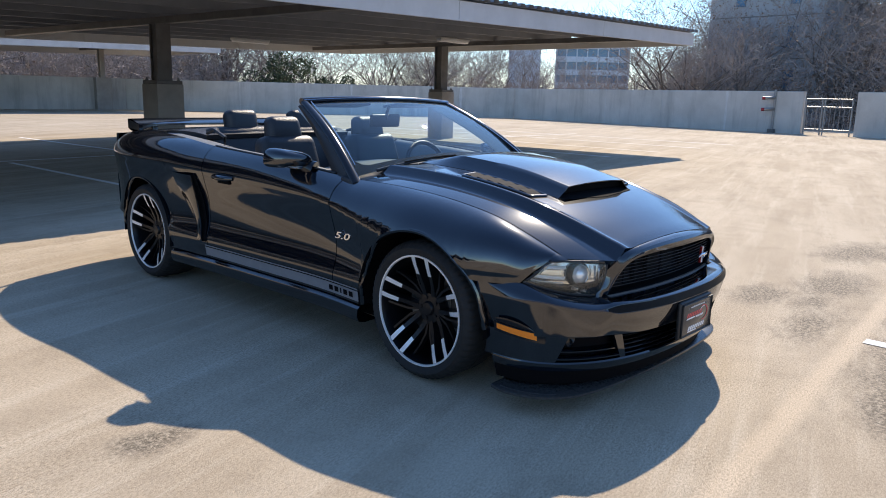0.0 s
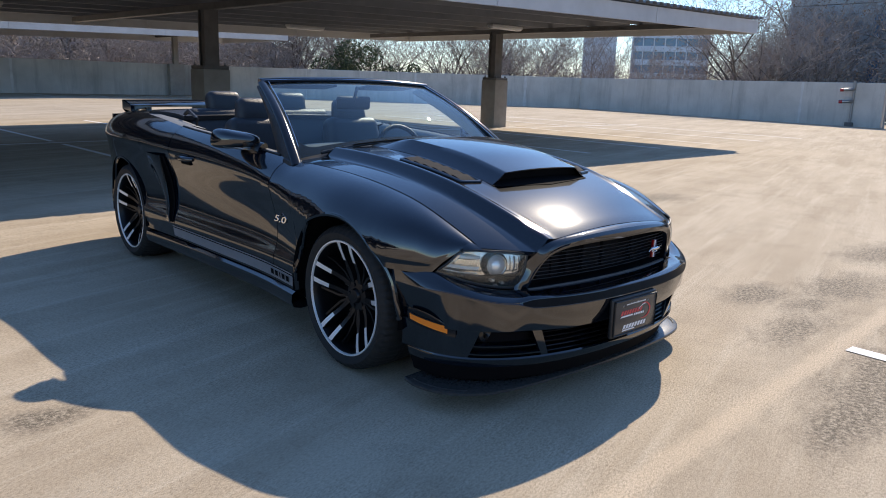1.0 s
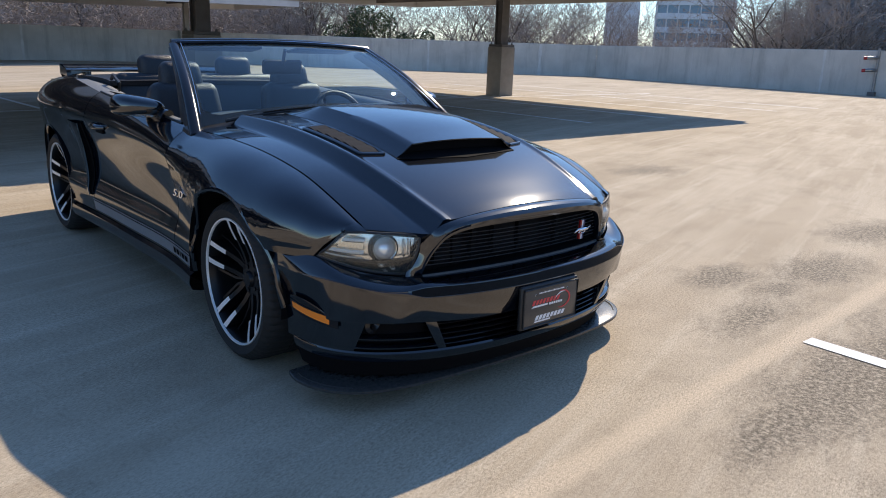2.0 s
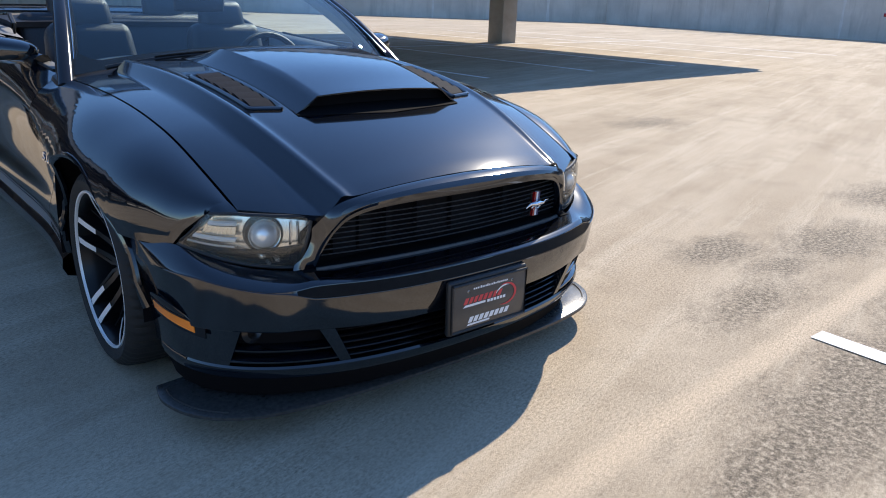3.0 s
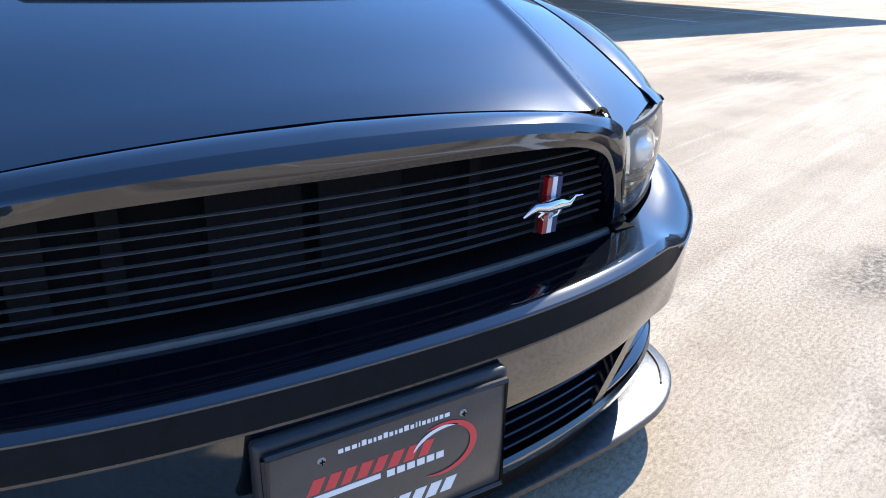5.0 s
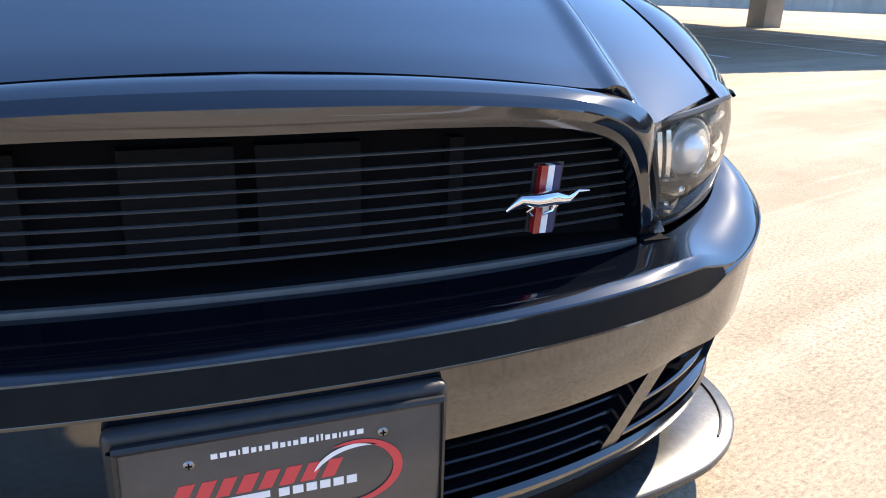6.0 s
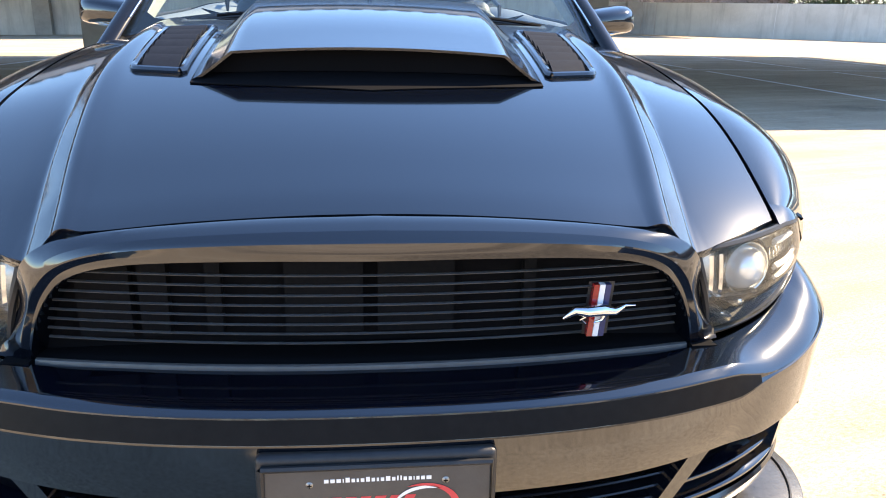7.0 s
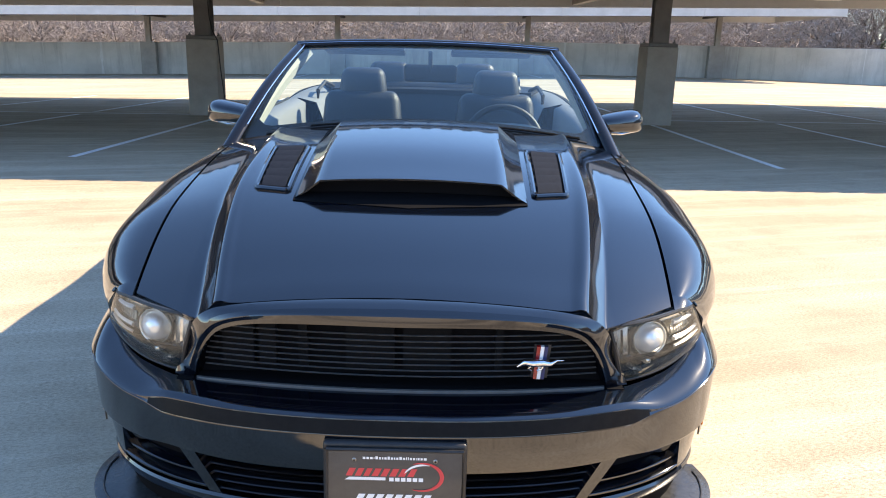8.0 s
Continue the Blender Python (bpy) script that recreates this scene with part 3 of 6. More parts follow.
def hood_z(x, y):
    x = abs(x)
    u = 0.6 - y
    nose = sm(-0.25, -0.9, y)
    xc, xg = crease_x(y), gap_x(y)
    z = 0.974 - 0.074 * u * u - 0.0345 * u ** 3 if u > 0 else 0.974
    z -= (0.055 + 0.12 * nose) * x * x + 0.12 * sm(-0.6, -0.85, y) * min(x, 0.5) ** 4
    z += 0.003 * sm(-0.7, -0.82, y)
    z -= 0.038 * (0.15 * sm(xc, xc + 0.046, x) + 0.85 * min(max((x - xc) / 0.046, 0.0), 1.0)) + 0.011 * max(0.0, (x - xc - 0.05) / (xg - xc - 0.05)) ** 1.5
    z += 0.007 * math.exp(-((x - xc + 0.012) / 0.018) ** 2)
    return z


def plan_x(y, a=BUMP_A, b=BUMP_B):
    """Half-width of the nose on plan ahead of the front arch."""
    q = min(max((BUMP_Y - y) / b, 0.0), 1.0)
    return a * (1 - q ** BUMP_N) ** (1 / BUMP_N)


def plan_y(x, inset=0.0):
    q = min(abs(x) / (BUMP_A - inset * 0.6), 1.0)
    return BUMP_Y - (BUMP_B - inset) * (1 - q ** BUMP_N) ** (1 / BUMP_N)


flank = curve([(-0.65, 0.742), (-0.54, 0.803), (-0.42, 0.866), (-0.22, 0.920), (0.03, 0.944), (0.35, 0.918), (0.7, 0.888), (1.3, 0.892), (1.85, 0.905), (2.3, 0.925), (2.66, 0.935), (2.9, 0.920), (3.15, 0.872), (3.4, 0.785), (3.6, 0.66)])
shoulder_z = curve([(-0.65, 0.60), (-0.4, 0.60), (0, 0.635), (0.3, 0.700), (0.63, 0.775), (1.13, 0.815), (1.8, 0.84), (2.3, 0.855), (2.8, 0.86), (3.8, 0.84)])
belt_x = curve([(0.62, 0.762), (0.95, 0.795), (1.85, 0.805), (2.4, 0.775), (2.9, 0.705), (3.3, 0.62), (3.6, 0.52)])
belt_z = curve([(0.62, 0.902), (1.18, 0.952), (1.85, 0.985), (2.3, 1.018), (2.9, 1.03), (3.4, 1.005), (3.8, 0.945)])
HUB_Z, ARCH_R, TYRE_R = 0.335, 0.392, 0.335
REAR_Y = 2.72


def half_width(y):
    return flank(y)


def top_edge(y):
    if y < 0.61:
        x = gap_x(y) + 0.005
        return x, hood_z(gap_x(y), y)
    return belt_x(y), belt_z(y)


def side_profile(y, zb, n=20):
    """Points of the flank at y, from its top edge down to the height zb."""
    W, zs = half_width(y), shoulder_z(y)
    xt, zt = top_edge(y)
    zs = min(zs, zt - 0.03)
    pts = []
    chord = lerp(0.30 * sm(-0.5, -0.1, y), 0.85, sm(0.0, 0.7, y)) * (1 - 0.6 * sm(1.9, 2.5, y))
    for k in range(25):
        a = math.pi / 2 * (1 - k / 24)
        q = k / 24
        flat = (xt + (W - xt) * q + 0.016 * math.sin(q * math.pi), zt + (zs - zt) * q + 0.010 * math.sin(q * math.pi))
        bow = (xt + (W - xt) * math.cos(a) ** 0.85, zs + (zt - zs) * math.sin(a) ** 0.8)
        pts.append((lerp(bow[0], flat[0], chord), lerp(bow[1], flat[1], chord)))
    fade = sm(-0.6, -0.2, y)
    for k in range(1, 31):
        q = k / 30
        z = zs + (0.16 - zs) * q
        x = W - 0.006 * sm(0.0, 0.04, q) - 0.030 * q - 0.010 * math.sin(q * math.pi) * fade
        x -= chord * (0.030 * sm(0.0, 0.32, q) - 0.030 * sm(0.34, 0.80, q))
        x += 0.020 * math.exp(-((z - 0.40) / 0.06) ** 2) * fade - 0.05 * sm(0.26, 0.16, z)
        pts.append((x, z))
    pts = np.array(pts)
    k = int(np.argmax(pts[:, 1] < zb)) if (pts[:, 1] < zb).any() else len(pts) - 1
    if k > 0:
        q = (pts[k - 1, 1] - zb) / max(pts[k - 1, 1] - pts[k, 1], 1e-6)
        pts = np.vstack([pts[:k], pts[k - 1] + (pts[k] - pts[k - 1]) * min(max(q, 0), 1)])
    d = np.concatenate([[0], np.cumsum(np.linalg.norm(np.diff(pts, axis=0), axis=1))])
    s = np.linspace(0, d[-1], n)
    return np.stack([np.interp(s, d, pts[:, 0]), np.full(n, y), np.interp(s, d, pts[:, 1])], axis=1)


def arch_z(y, y0, low):
    h = ARCH_R ** 2 - (y - y0) ** 2
    return max(low, HUB_Z + math.sqrt(h)) if h > 0 else low


def arch_y(z):
    """Front edge of the front wheel arch at a height."""
    return -math.sqrt(max(ARCH_R ** 2 - (z - HUB_Z) ** 2, 0.0)) - 0.002


def stations(a, b, n, near=(), r=ARCH_R):
    """Cuts along the car, with extra ones where a wheel arch turns steep."""
    ys = list(np.linspace(a, b, n))
    for c in near:
        for k in range(1, 14):
            e = r * math.cos(math.pi / 2 * k / 13 * 0.98)
            ys += [c - e, c + e]
        ys += [c - r - 0.002, c + r + 0.002]
    return sorted({round(y, 4) for y in ys if a <= y <= b})


def fender_low(y):
    if y < -0.54:
        return 0.568 + (-0.54 - y) / 0.098 * 0.10
    if y < -0.385:
        return 0.552
    return arch_z(y, 0.0, 0.552 if y < 0 else 0.285)


def flank_panel(name, a, b, low, near, parent, label="", n=24, rows=26):
    made = []
    for side in (1, -1):
        P = np.array([side_profile(y, low(y), rows + 8) for y in stations(a, b, n, near)])
        if side < 0:
            P = mirrored(P)
        made.append(part(name, skin(name, P, (0, (a + b) / 2, 0.4), 0.02), PAINT, parent, label))
    return made


fenders = flank_panel("fender", -0.636, 0.626, fender_low, (0.0,), CAR, "gloss black front fender")
doors = flank_panel("door", 0.632, 1.868, lambda y: 0.285, (), CAR, "gloss black door")
quarters = flank_panel("quarter_panel", 1.874, 3.56, lambda y: arch_z(y, REAR_Y, 0.285 if y < REAR_Y else 0.42), (REAR_Y,), CAR, "gloss black rear quarter panel", 34)


# rocker panels with the grey side stripe
def rocker():
    for side in (1, -1):
        ys = np.linspace(0.40, 2.31, 30)
        P = []
        for y in ys:
            W = flank(y)
            P.append([(side * (W + o), y, z) for z, o in ((0.281, -0.046), (0.262, -0.020), (0.225, -0.016), (0.195, -0.03), (0.185, -0.07), (0.19, -0.16))])
        part("rocker_panel", skin("rocker_panel", P, (0, 1.3, 0.4), 0.0), PAINT, CAR, "black side skirt")
        Q = []
        for y in np.linspace(0.405, 1.90, 24):
            pr = side_profile(y, 0.285, 40)
            row = []
            for z in np.linspace(0.352, 0.298, 5):
                k = int(np.argmin(np.abs(pr[:, 2] - z)))
                x = np.interp(z, pr[::-1, 2][:20], pr[::-1, 0][:20])
                row.append((side * (x + 0.0035), y, z))
            Q.append(row)
        st = part("side_stripe", skin("side_stripe", Q, (0, 1.3, 0.3), 0.0), STRIPE, CAR, "grey side stripe decal with dark lettering bars")
        line = []
        for y in np.linspace(0.405, 1.90, 24):
            pr = side_profile(y, 0.285, 40)
            line.append([(side * (np.interp(z, pr[::-1, 2][:20], pr[::-1, 0][:20]) + 0.0035), y, z) for z in (0.366, 0.359)])
        part("pinstripe", skin("pinstripe", line, (0, 1.3, 0.3), 0.0), STRIPE, st)
        # lettering bars on the stripe
        for y0, w in ((0.45, 0.035), (0.50, 0.035), (0.552, 0.012), (0.58, 0.035), (0.63, 0.035)):
            B = []
            for y in (y0, y0 + w):
                pr = side_profile(y, 0.285, 40)
                B.append([(side * (np.interp(z, pr[::-1, 2][:20], pr[::-1, 0][:20]) + 0.006), y, z) for z in (0.340, 0.312)])
            part("letter_bar", skin("letter_bar", B, (0, 1.3, 0.3), 0.0), MATT, st)


rocker()


# black wheel-house liners behind the arches
for side in (1, -1):
    for y0 in (0.0, REAR_Y):
        s = Sink()
        rows = []
        for k in range(25):
            a = math.pi * (k / 24) - 0.12 * (1 - 2 * k / 24)
            yy, zz = y0 + (ARCH_R + 0.004) * math.cos(a), HUB_Z + (ARCH_R + 0.004) * math.sin(a)
            rows.append([(side * x, yy, zz) for x in (half_width(max(yy, -0.4)) - 0.022, 0.70, 0.55)])
        s.grid(rows)
        part("wheel_house", s.mesh("wheel_house"), MATT, CAR, "matt black wheel house")
        rim = Sink()
        path = []
        for k in range(31):
            a = math.pi * k / 30
            yy, zz = y0 + (ARCH_R - 0.002) * math.cos(a), HUB_Z + (ARCH_R - 0.002) * math.sin(a)
            x = side_profile(max(min(yy, 3.5), -0.38), max(zz, 0.30), 8)[-1, 0]
            path.append((side * (x - 0.012), yy, zz))
        rim.tube(path, 0.013, 8)
        part("arch_lip", rim.mesh("arch_lip"), PAINT, CAR)

# floor pan and dark inner structure
s = Sink()
s.box((0, 1.55, 0.21), (1.46, 3.6, 0.05))
part("floor_pan", s.mesh("floor_pan", False), MATT, CAR)
s = Sink()
s.box((0, -0.02, 0.46), (1.06, 1.1, 0.42))
part("engine_bay", s.mesh("engine_bay", False), MATT, CAR)
for side in (1, -1):
    s = Sink()
    s.box((side * 0.60, -0.50, 0.42), (0.26, 0.14, 0.36))
    part("lamp_bulkhead", s.mesh("lamp_bulkhead", False), MATT, CAR)
    s = Sink()
    s.box((side * 0.515, -0.69, 0.42), (0.04, 0.20, 0.16))
    part("grille_duct", s.mesh("grille_duct", False), MATT, CAR)
    part("cowl_corner", moved(rounded_box((0.09, 0.12, 0.06), 0.02, 2), pose(side * 0.755, 0.60, 0.872, 12, 0, 0)), TRIM, CAR)
s = Sink()
s.box((0, 3.1, 0.62), (1.1, 0.9, 0.70))
s.box((0, 3.35, 0.50), (1.30, 0.42, 0.44))
part("boot_well", s.mesh("boot_well", False), MATT, CAR)


# ---- hood, scoop, louvres ----
def build_hood():
    us = np.concatenate([np.linspace(-1, -0.78, 12)[:-1], np.linspace(-0.78, -0.60, 40)[:-1], np.linspace(-0.60, 0.60, 31), np.linspace(0.60, 0.78, 40)[1:], np.linspace(0.78, 1, 12)[1:]])
    P = []
    for u in us:
        row = []
        y0 = hood_edge(abs(u) * 0.669)
        y1 = 0.47 + 0.10 * u * u
        for v in np.linspace(0, 1, 44):
            y = y0 + (y1 - y0) * v
            x = u * (gap_x(y) - 0.003)
            row.append((x, y, hood_z(x, y) - 0.0015 * (1 - sm(0.0, 0.008, v)) ** 2))
        P.append(row)
    hood = part("hood", skin("hood", P, (0, 0, 0.3), 0.022), PAINT, CAR, "gloss black hood with raised creases")
    # scoop
    def sx(y, top):
        return lerp(0.252, 0.285, sm(-0.4, 0.5, y)) if top else lerp(0.327, 0.352, sm(-0.4, 0.5, y))

    def sh(y):
        return 0.050 + 0.006 * sm(-0.38, -0.1, y) - 0.045 * sm(0.24, 0.50, y)
    rows = []
    ys = list(np.linspace(-0.385, 0.50, 26))
    for y in ys:
        f = sm(-0.30, -0.39, y)
        row = []
        xb, xt = sx(y, False), sx(y, True)
        yf = y
        for q in np.linspace(-1, 1, 41):
            if abs(q) > 0.8:
                e = (abs(q) - 0.8) / 0.2
                x = lerp(xt, xb, e)
                h = sh(y) * (1 - e) ** 1.15
            else:
                x = xt * abs(q) / 0.8
                h = sh(y) + 0.006 * (1 - (x / xt) ** 2)
            x *= 1 if q > 0 else -1
            row.append((x, yf - 0.010 * (1 - (x / 0.33) ** 2) * f, hood_z(x, y) + h + 0.0015))
        rows.append(row)
    scoop = part("scoop", skin("scoop", rows, (0, 0, 0.3), 0.005), PAINT, hood, "raised black hood scoop")
    # its open mouth: a dark wall set back under the lip, over a pointed floor
    mouth = []
    for q in np.linspace(-1, 1, 25):
        x = q * 0.318
        top = sh(-0.385) * (1.0 if abs(x) < 0.25 else max(0.05, (0.325 - abs(x)) / 0.075)) + 0.008 * (1 - (x / 0.33) ** 2)
        mouth.append([(x, -0.355, hood_z(x, -0.36) + top - 0.006), (x, -0.350, hood_z(x, -0.35) + 0.003)])
    part("mouth", skin("mouth", mouth, (0, 0.3, 0.85), 0.0), MATT, scoop, "matt black scoop mouth")
    lip = []
    for q in np.linspace(-1, 1, 31):
        x = q * 0.326
        yf = -0.398 - 0.050 * (1 - abs(q)) ** 0.8
        lip.append([(x, y, hood_z(x, y) + 0.0028) for y in (yf, lerp(yf, -0.352, 0.5), -0.352)])
    part("scoop_floor", skin("scoop_floor", lip, (0, 0, 0.3), 0.002), MATT, scoop)
    # louvre panels
    for side in (1, -1):
        c = [(0.350, -0.338), (0.447, -0.312), (0.478, 0.090), (0.366, 0.094)]

        def lp(a, b, h):
            x = lerp(lerp(c[0][0], c[1][0], a), lerp(c[3][0], c[2][0], a), b)
            y = lerp(lerp(c[0][1], c[1][1], a), lerp(c[3][1], c[2][1], a), b)
            return (side * x, y, hood_z(x, y) + h)
        base = [[lp(a, b, 0.003) for b in np.linspace(0.02, 0.98, 16)] for a in np.linspace(0.04, 0.96, 5)]
        lv = part("louvre_panel", skin("louvre_panel", base, (0, 0, 0.3), 0.002), MATT, hood, "matt black hood louvre panel")
        loop = [(a, 0.0) for a in np.linspace(0.06, 0.94, 8)] + [(1.0, b) for b in np.linspace(0.015, 0.985, 20)] + [(a, 1.0) for a in np.linspace(0.94, 0.06, 8)] + [(0.0, b) for b in np.linspace(0.985, 0.015, 20)]
        s = Sink()
        pts = [lp(a, b, 0.003) for a, b in loop]
        s.tube(pts + pts[:1], 0.0080, 8, False, 0.9)
        part("rim", s.mesh("rim"), PAINT, lv)
        for k in range(6):
            b0 = 0.05 + 0.155 * k
            slat = [[lp(a, b0, 0.0035), lp(a, b0 + 0.05, 0.008), lp(a, b0 + 0.10, 0.011), lp(a, b0 + 0.132, 0.0115), lp(a, b0 + 0.135, 0.005)] for a in np.linspace(0.13, 0.87, 6)]
            part("slat", skin("slat", slat, (0, 0, 0.3), 0.004), SLAT, lv)
    return hood


build_hood()

# cowl with wipers
rows = []
for x in np.linspace(-0.755, 0.755, 41):
    q = (x / 0.755) ** 2
    y0, y1 = 0.462 + 0.115 * q, 0.56 + 0.06 * q
    rows.append([(x, lerp(y0, y1, t), lerp(hood_z(x, 0.48 + 0.1 * q) - 0.025, 0.975 - 0.075 * q, t) + 0.008 * math.sin(t * math.pi)) for t in np.linspace(0, 1, 6)])
part("cowl", skin("cowl", rows, (0, 0.6, 0.5), 0.01), TRIM, CAR, "black plastic cowl")
def wiper_at(x, lift):
    q = (x / 0.752) ** 2
    return (x, 0.530 + 0.055 * q - lift * 0.3, 0.972 - 0.072 * q + lift)


for x0, x1 in ((-0.62, -0.02), (0.02, 0.66)):
    s = Sink()
    s.tube([wiper_at(lerp(x0, x1, t), 0.010 + 0.006 * math.sin(t * math.pi)) for t in np.linspace(0, 1, 9)], [0.009, 0.009, 0.008, 0.008, 0.007, 0.007, 0.006, 0.006, 0.005], 6)
    wp = part("wiper", s.mesh("wiper"), TRIM, CAR)
    s = Sink()
    s.tube([wiper_at(lerp(x0, x1, t), 0.022) for t in np.linspace(0.3, 0.95, 7)], 0.005, 5)
    part("blade", s.mesh("blade"), MATT, wp)


# ---- nose: grille surround, grille, bumper ----
def surround():
    inner = [(0, 0.679), (0.15, 0.679), (0.28, 0.674), (0.36, 0.664), (0.415, 0.644), (0.448, 0.612), (0.472, 0.572), (0.488, 0.530), (0.498, 0.498)]
    outer = [(0, 0), (0.14, 0), (0.26, 0), (0.37, 0), (0.44, 0), (0.480, 0), (0.514, 0.588), (0.535, 0.543), (0.550, 0.500)]
    outer = [(x, hood_z(x, hood_edge(x)) - 0.0005 if not z else z) for x, z in outer]
    t = [k / 8 for k in range(9)]
    ix, iz = curve(list(zip(t, [p[0] for p in inner]))), curve(list(zip(t, [p[1] for p in inner])))
    ox, oz = curve(list(zip(t, [p[0] for p in outer]))), curve(list(zip(t, [p[1] for p in outer])))
    oy = curve([(k / 8, hood_edge(outer[k][0]) - 0.0015) for k in range(6)] + [ (0.75, -0.752), (0.875, -0.746), (1.0, -0.756)])

    def in_y(x, z):
        return -0.835 - 0.23 * (z - 0.515) + 0.22 * x * x
    rows = []
    for v in np.linspace(-1, 1, 121):
        a = abs(v)
        sg = 1 if v > 0 else -1
        po = np.array([ox(a), oy(a), oz(a) - 0.0015])
        pi = np.array([ix(a), in_y(ix(a), iz(a)), iz(a)])
        crest = po * 0.30 + pi * 0.70 + np.array([0.0, -0.014, 0.009 * (1 - a)]) * (1 - 0.85 * sm(0.88, 1.0, a))
        foot = pi + np.array([0.0, -0.0024, 0.006])

        def crown(q, h):
            return po * (1 - q) + crest * q + np.array([0.0, -0.6 * h, h * (1 - a)])
        row = [po + np.array([0, 0.035, -0.012]), po + np.array([0, 0.003, -0.004]), po + np.array([0, -0.001, -0.001]), crown(0.15, 0.002), crown(0.4, 0.004), crown(0.7, 0.0045), crown(0.9, 0.002), crest, crest * 0.85 + foot * 0.15 + np.array([0, -0.0012, -0.0004]),
               foot * 0.5 + crest * 0.5 + np.array([0, -0.0008, 0]), foot, pi + np.array([0, -0.0020, 0.003]), pi + np.array([0, -0.0005, -0.005]), pi + np.array([-0.001 * a, 0.004, -0.007]), pi + np.array([-0.005 * a, 0.02, -0.006]), pi + np.array([-0.012 * a, 0.05, -0.012])]
        rows.append([(sg * p[0], p[1], p[2]) for p in row])
    part("grille_surround", skin("grille_surround", rows, (0, -0.5, 0.6), 0.0, 14), PAINT, CAR, "gloss black grille surround")
    # the grille: a sunk panel with thin bright-edged bars
    gr = part("grille", mesh("grille", [(sg * x, -0.745, z) for x, z in ((0.53, 0.47), (0.52, 0.60), (0.44, 0.66), (0.30, 0.685)) for sg in (-1, 1)], [(0, 1, 3, 2), (2, 3, 5, 4), (4, 5, 7, 6)], False), MATT, CAR, "black grille with thin horizontal bars")
    for k in range(8):
        z = 0.644 - 0.0160 * k
        half = 0.34 + 0.16 * (1 - ((z - 0.50) / 0.19) ** 3) - 0.030
        rows = []
        for x in np.linspace(-half, half, 41):
            y = in_y(x, z) + 0.018
            rows.append([(x, y + o, z + dz) for o, dz in ((0.0050, 0.0014), (0.0015, 0.0012), (0.0, 0.0004), (0.001, -0.0010), (0.0050, -0.0012))])
        part("grille_bar", skin("grille_bar", rows, (0, 0, z - 0.3), 0.0), BARS, gr)
    # lower sill of the grille opening
    rows = []
    for x in np.linspace(-0.495, 0.495, 51):
        z = 0.503 - 0.010 * x * x
        y = in_y(x, 0.505)
        rows.append([(x, y + o, z + dz) for o, dz in ((0.075, 0.004), (0.030, 0.001), (0.012, -0.001), (0.004, -0.004), (0.0, -0.010))])
    sill = part("grille_sill", skin("grille_sill", rows, (0, -0.8, 0.3), 0.0), MATT, gr, "matt black sill")
    rows = []
    for x in np.linspace(-0.49, 0.49, 51):
        z = 0.501 - 0.010 * x * x
        y = in_y(x, 0.505)
        rows.append([(x, y + o, z + dz) for o, dz in ((0.010, 0.0005), (0.005, 0.0025), (0.001, 0.001), (-0.001, -0.004), (0.0, -0.010))])
    part("lip", skin("lip", rows, (0, -0.8, 0.3), 0.0), BARS, sill, "satin black edge")
    # radiator blocks behind the bars
    for x, w in ((-0.075, 0.115), (0.062, 0.115), (-0.39, 0.075), (-0.32, 0.04), (-0.235, 0.022), (0.235, 0.018)):
        s = Sink()
        s.box((x, -0.756, 0.585), (w, 0.02, 0.115))
        part("radiator_core", s.mesh("radiator_core", False), RADIATOR, gr)
    return gr


GRILLE = surround()


def sweep_x(f):
    """Sideways place along the nose, from the middle (0) to the arch (1)."""
    return BUMP_A * math.sin(f * math.pi / 2) ** 0.9 if f < 1 else BUMP_A


def lamp_bottom(x):
    """Upper limit of the bumper skin: the grille sill, then the lower edge of the headlamp, then the fender seam."""
    z = curve([(0.0, 0.496), (0.35, 0.495), (0.49, 0.496), (0.55, 0.502), (0.62, 0.508), (0.68, 0.520), (0.74, 0.542), (0.79, 0.562), (BUMP_A, 0.550)])(x)
    y = curve([(0.0, -0.832), (0.25, -0.820), (0.42, -0.797), (0.50, -0.786), (0.545, -0.774), (0.60, -0.742), (0.68, -0.686), (0.74, -0.620), (0.79, -0.553), (BUMP_A, -0.405)])(x)
    return y, z


brow_z = curve([(0.0, 0.485), (0.40, 0.4855), (0.50, 0.4865), (0.545, 0.484), (0.575, 0.478), (0.61, 0.473), (0.66, 0.475), (0.74, 0.490), (0.80, 0.505), (BUMP_A, 0.507)])


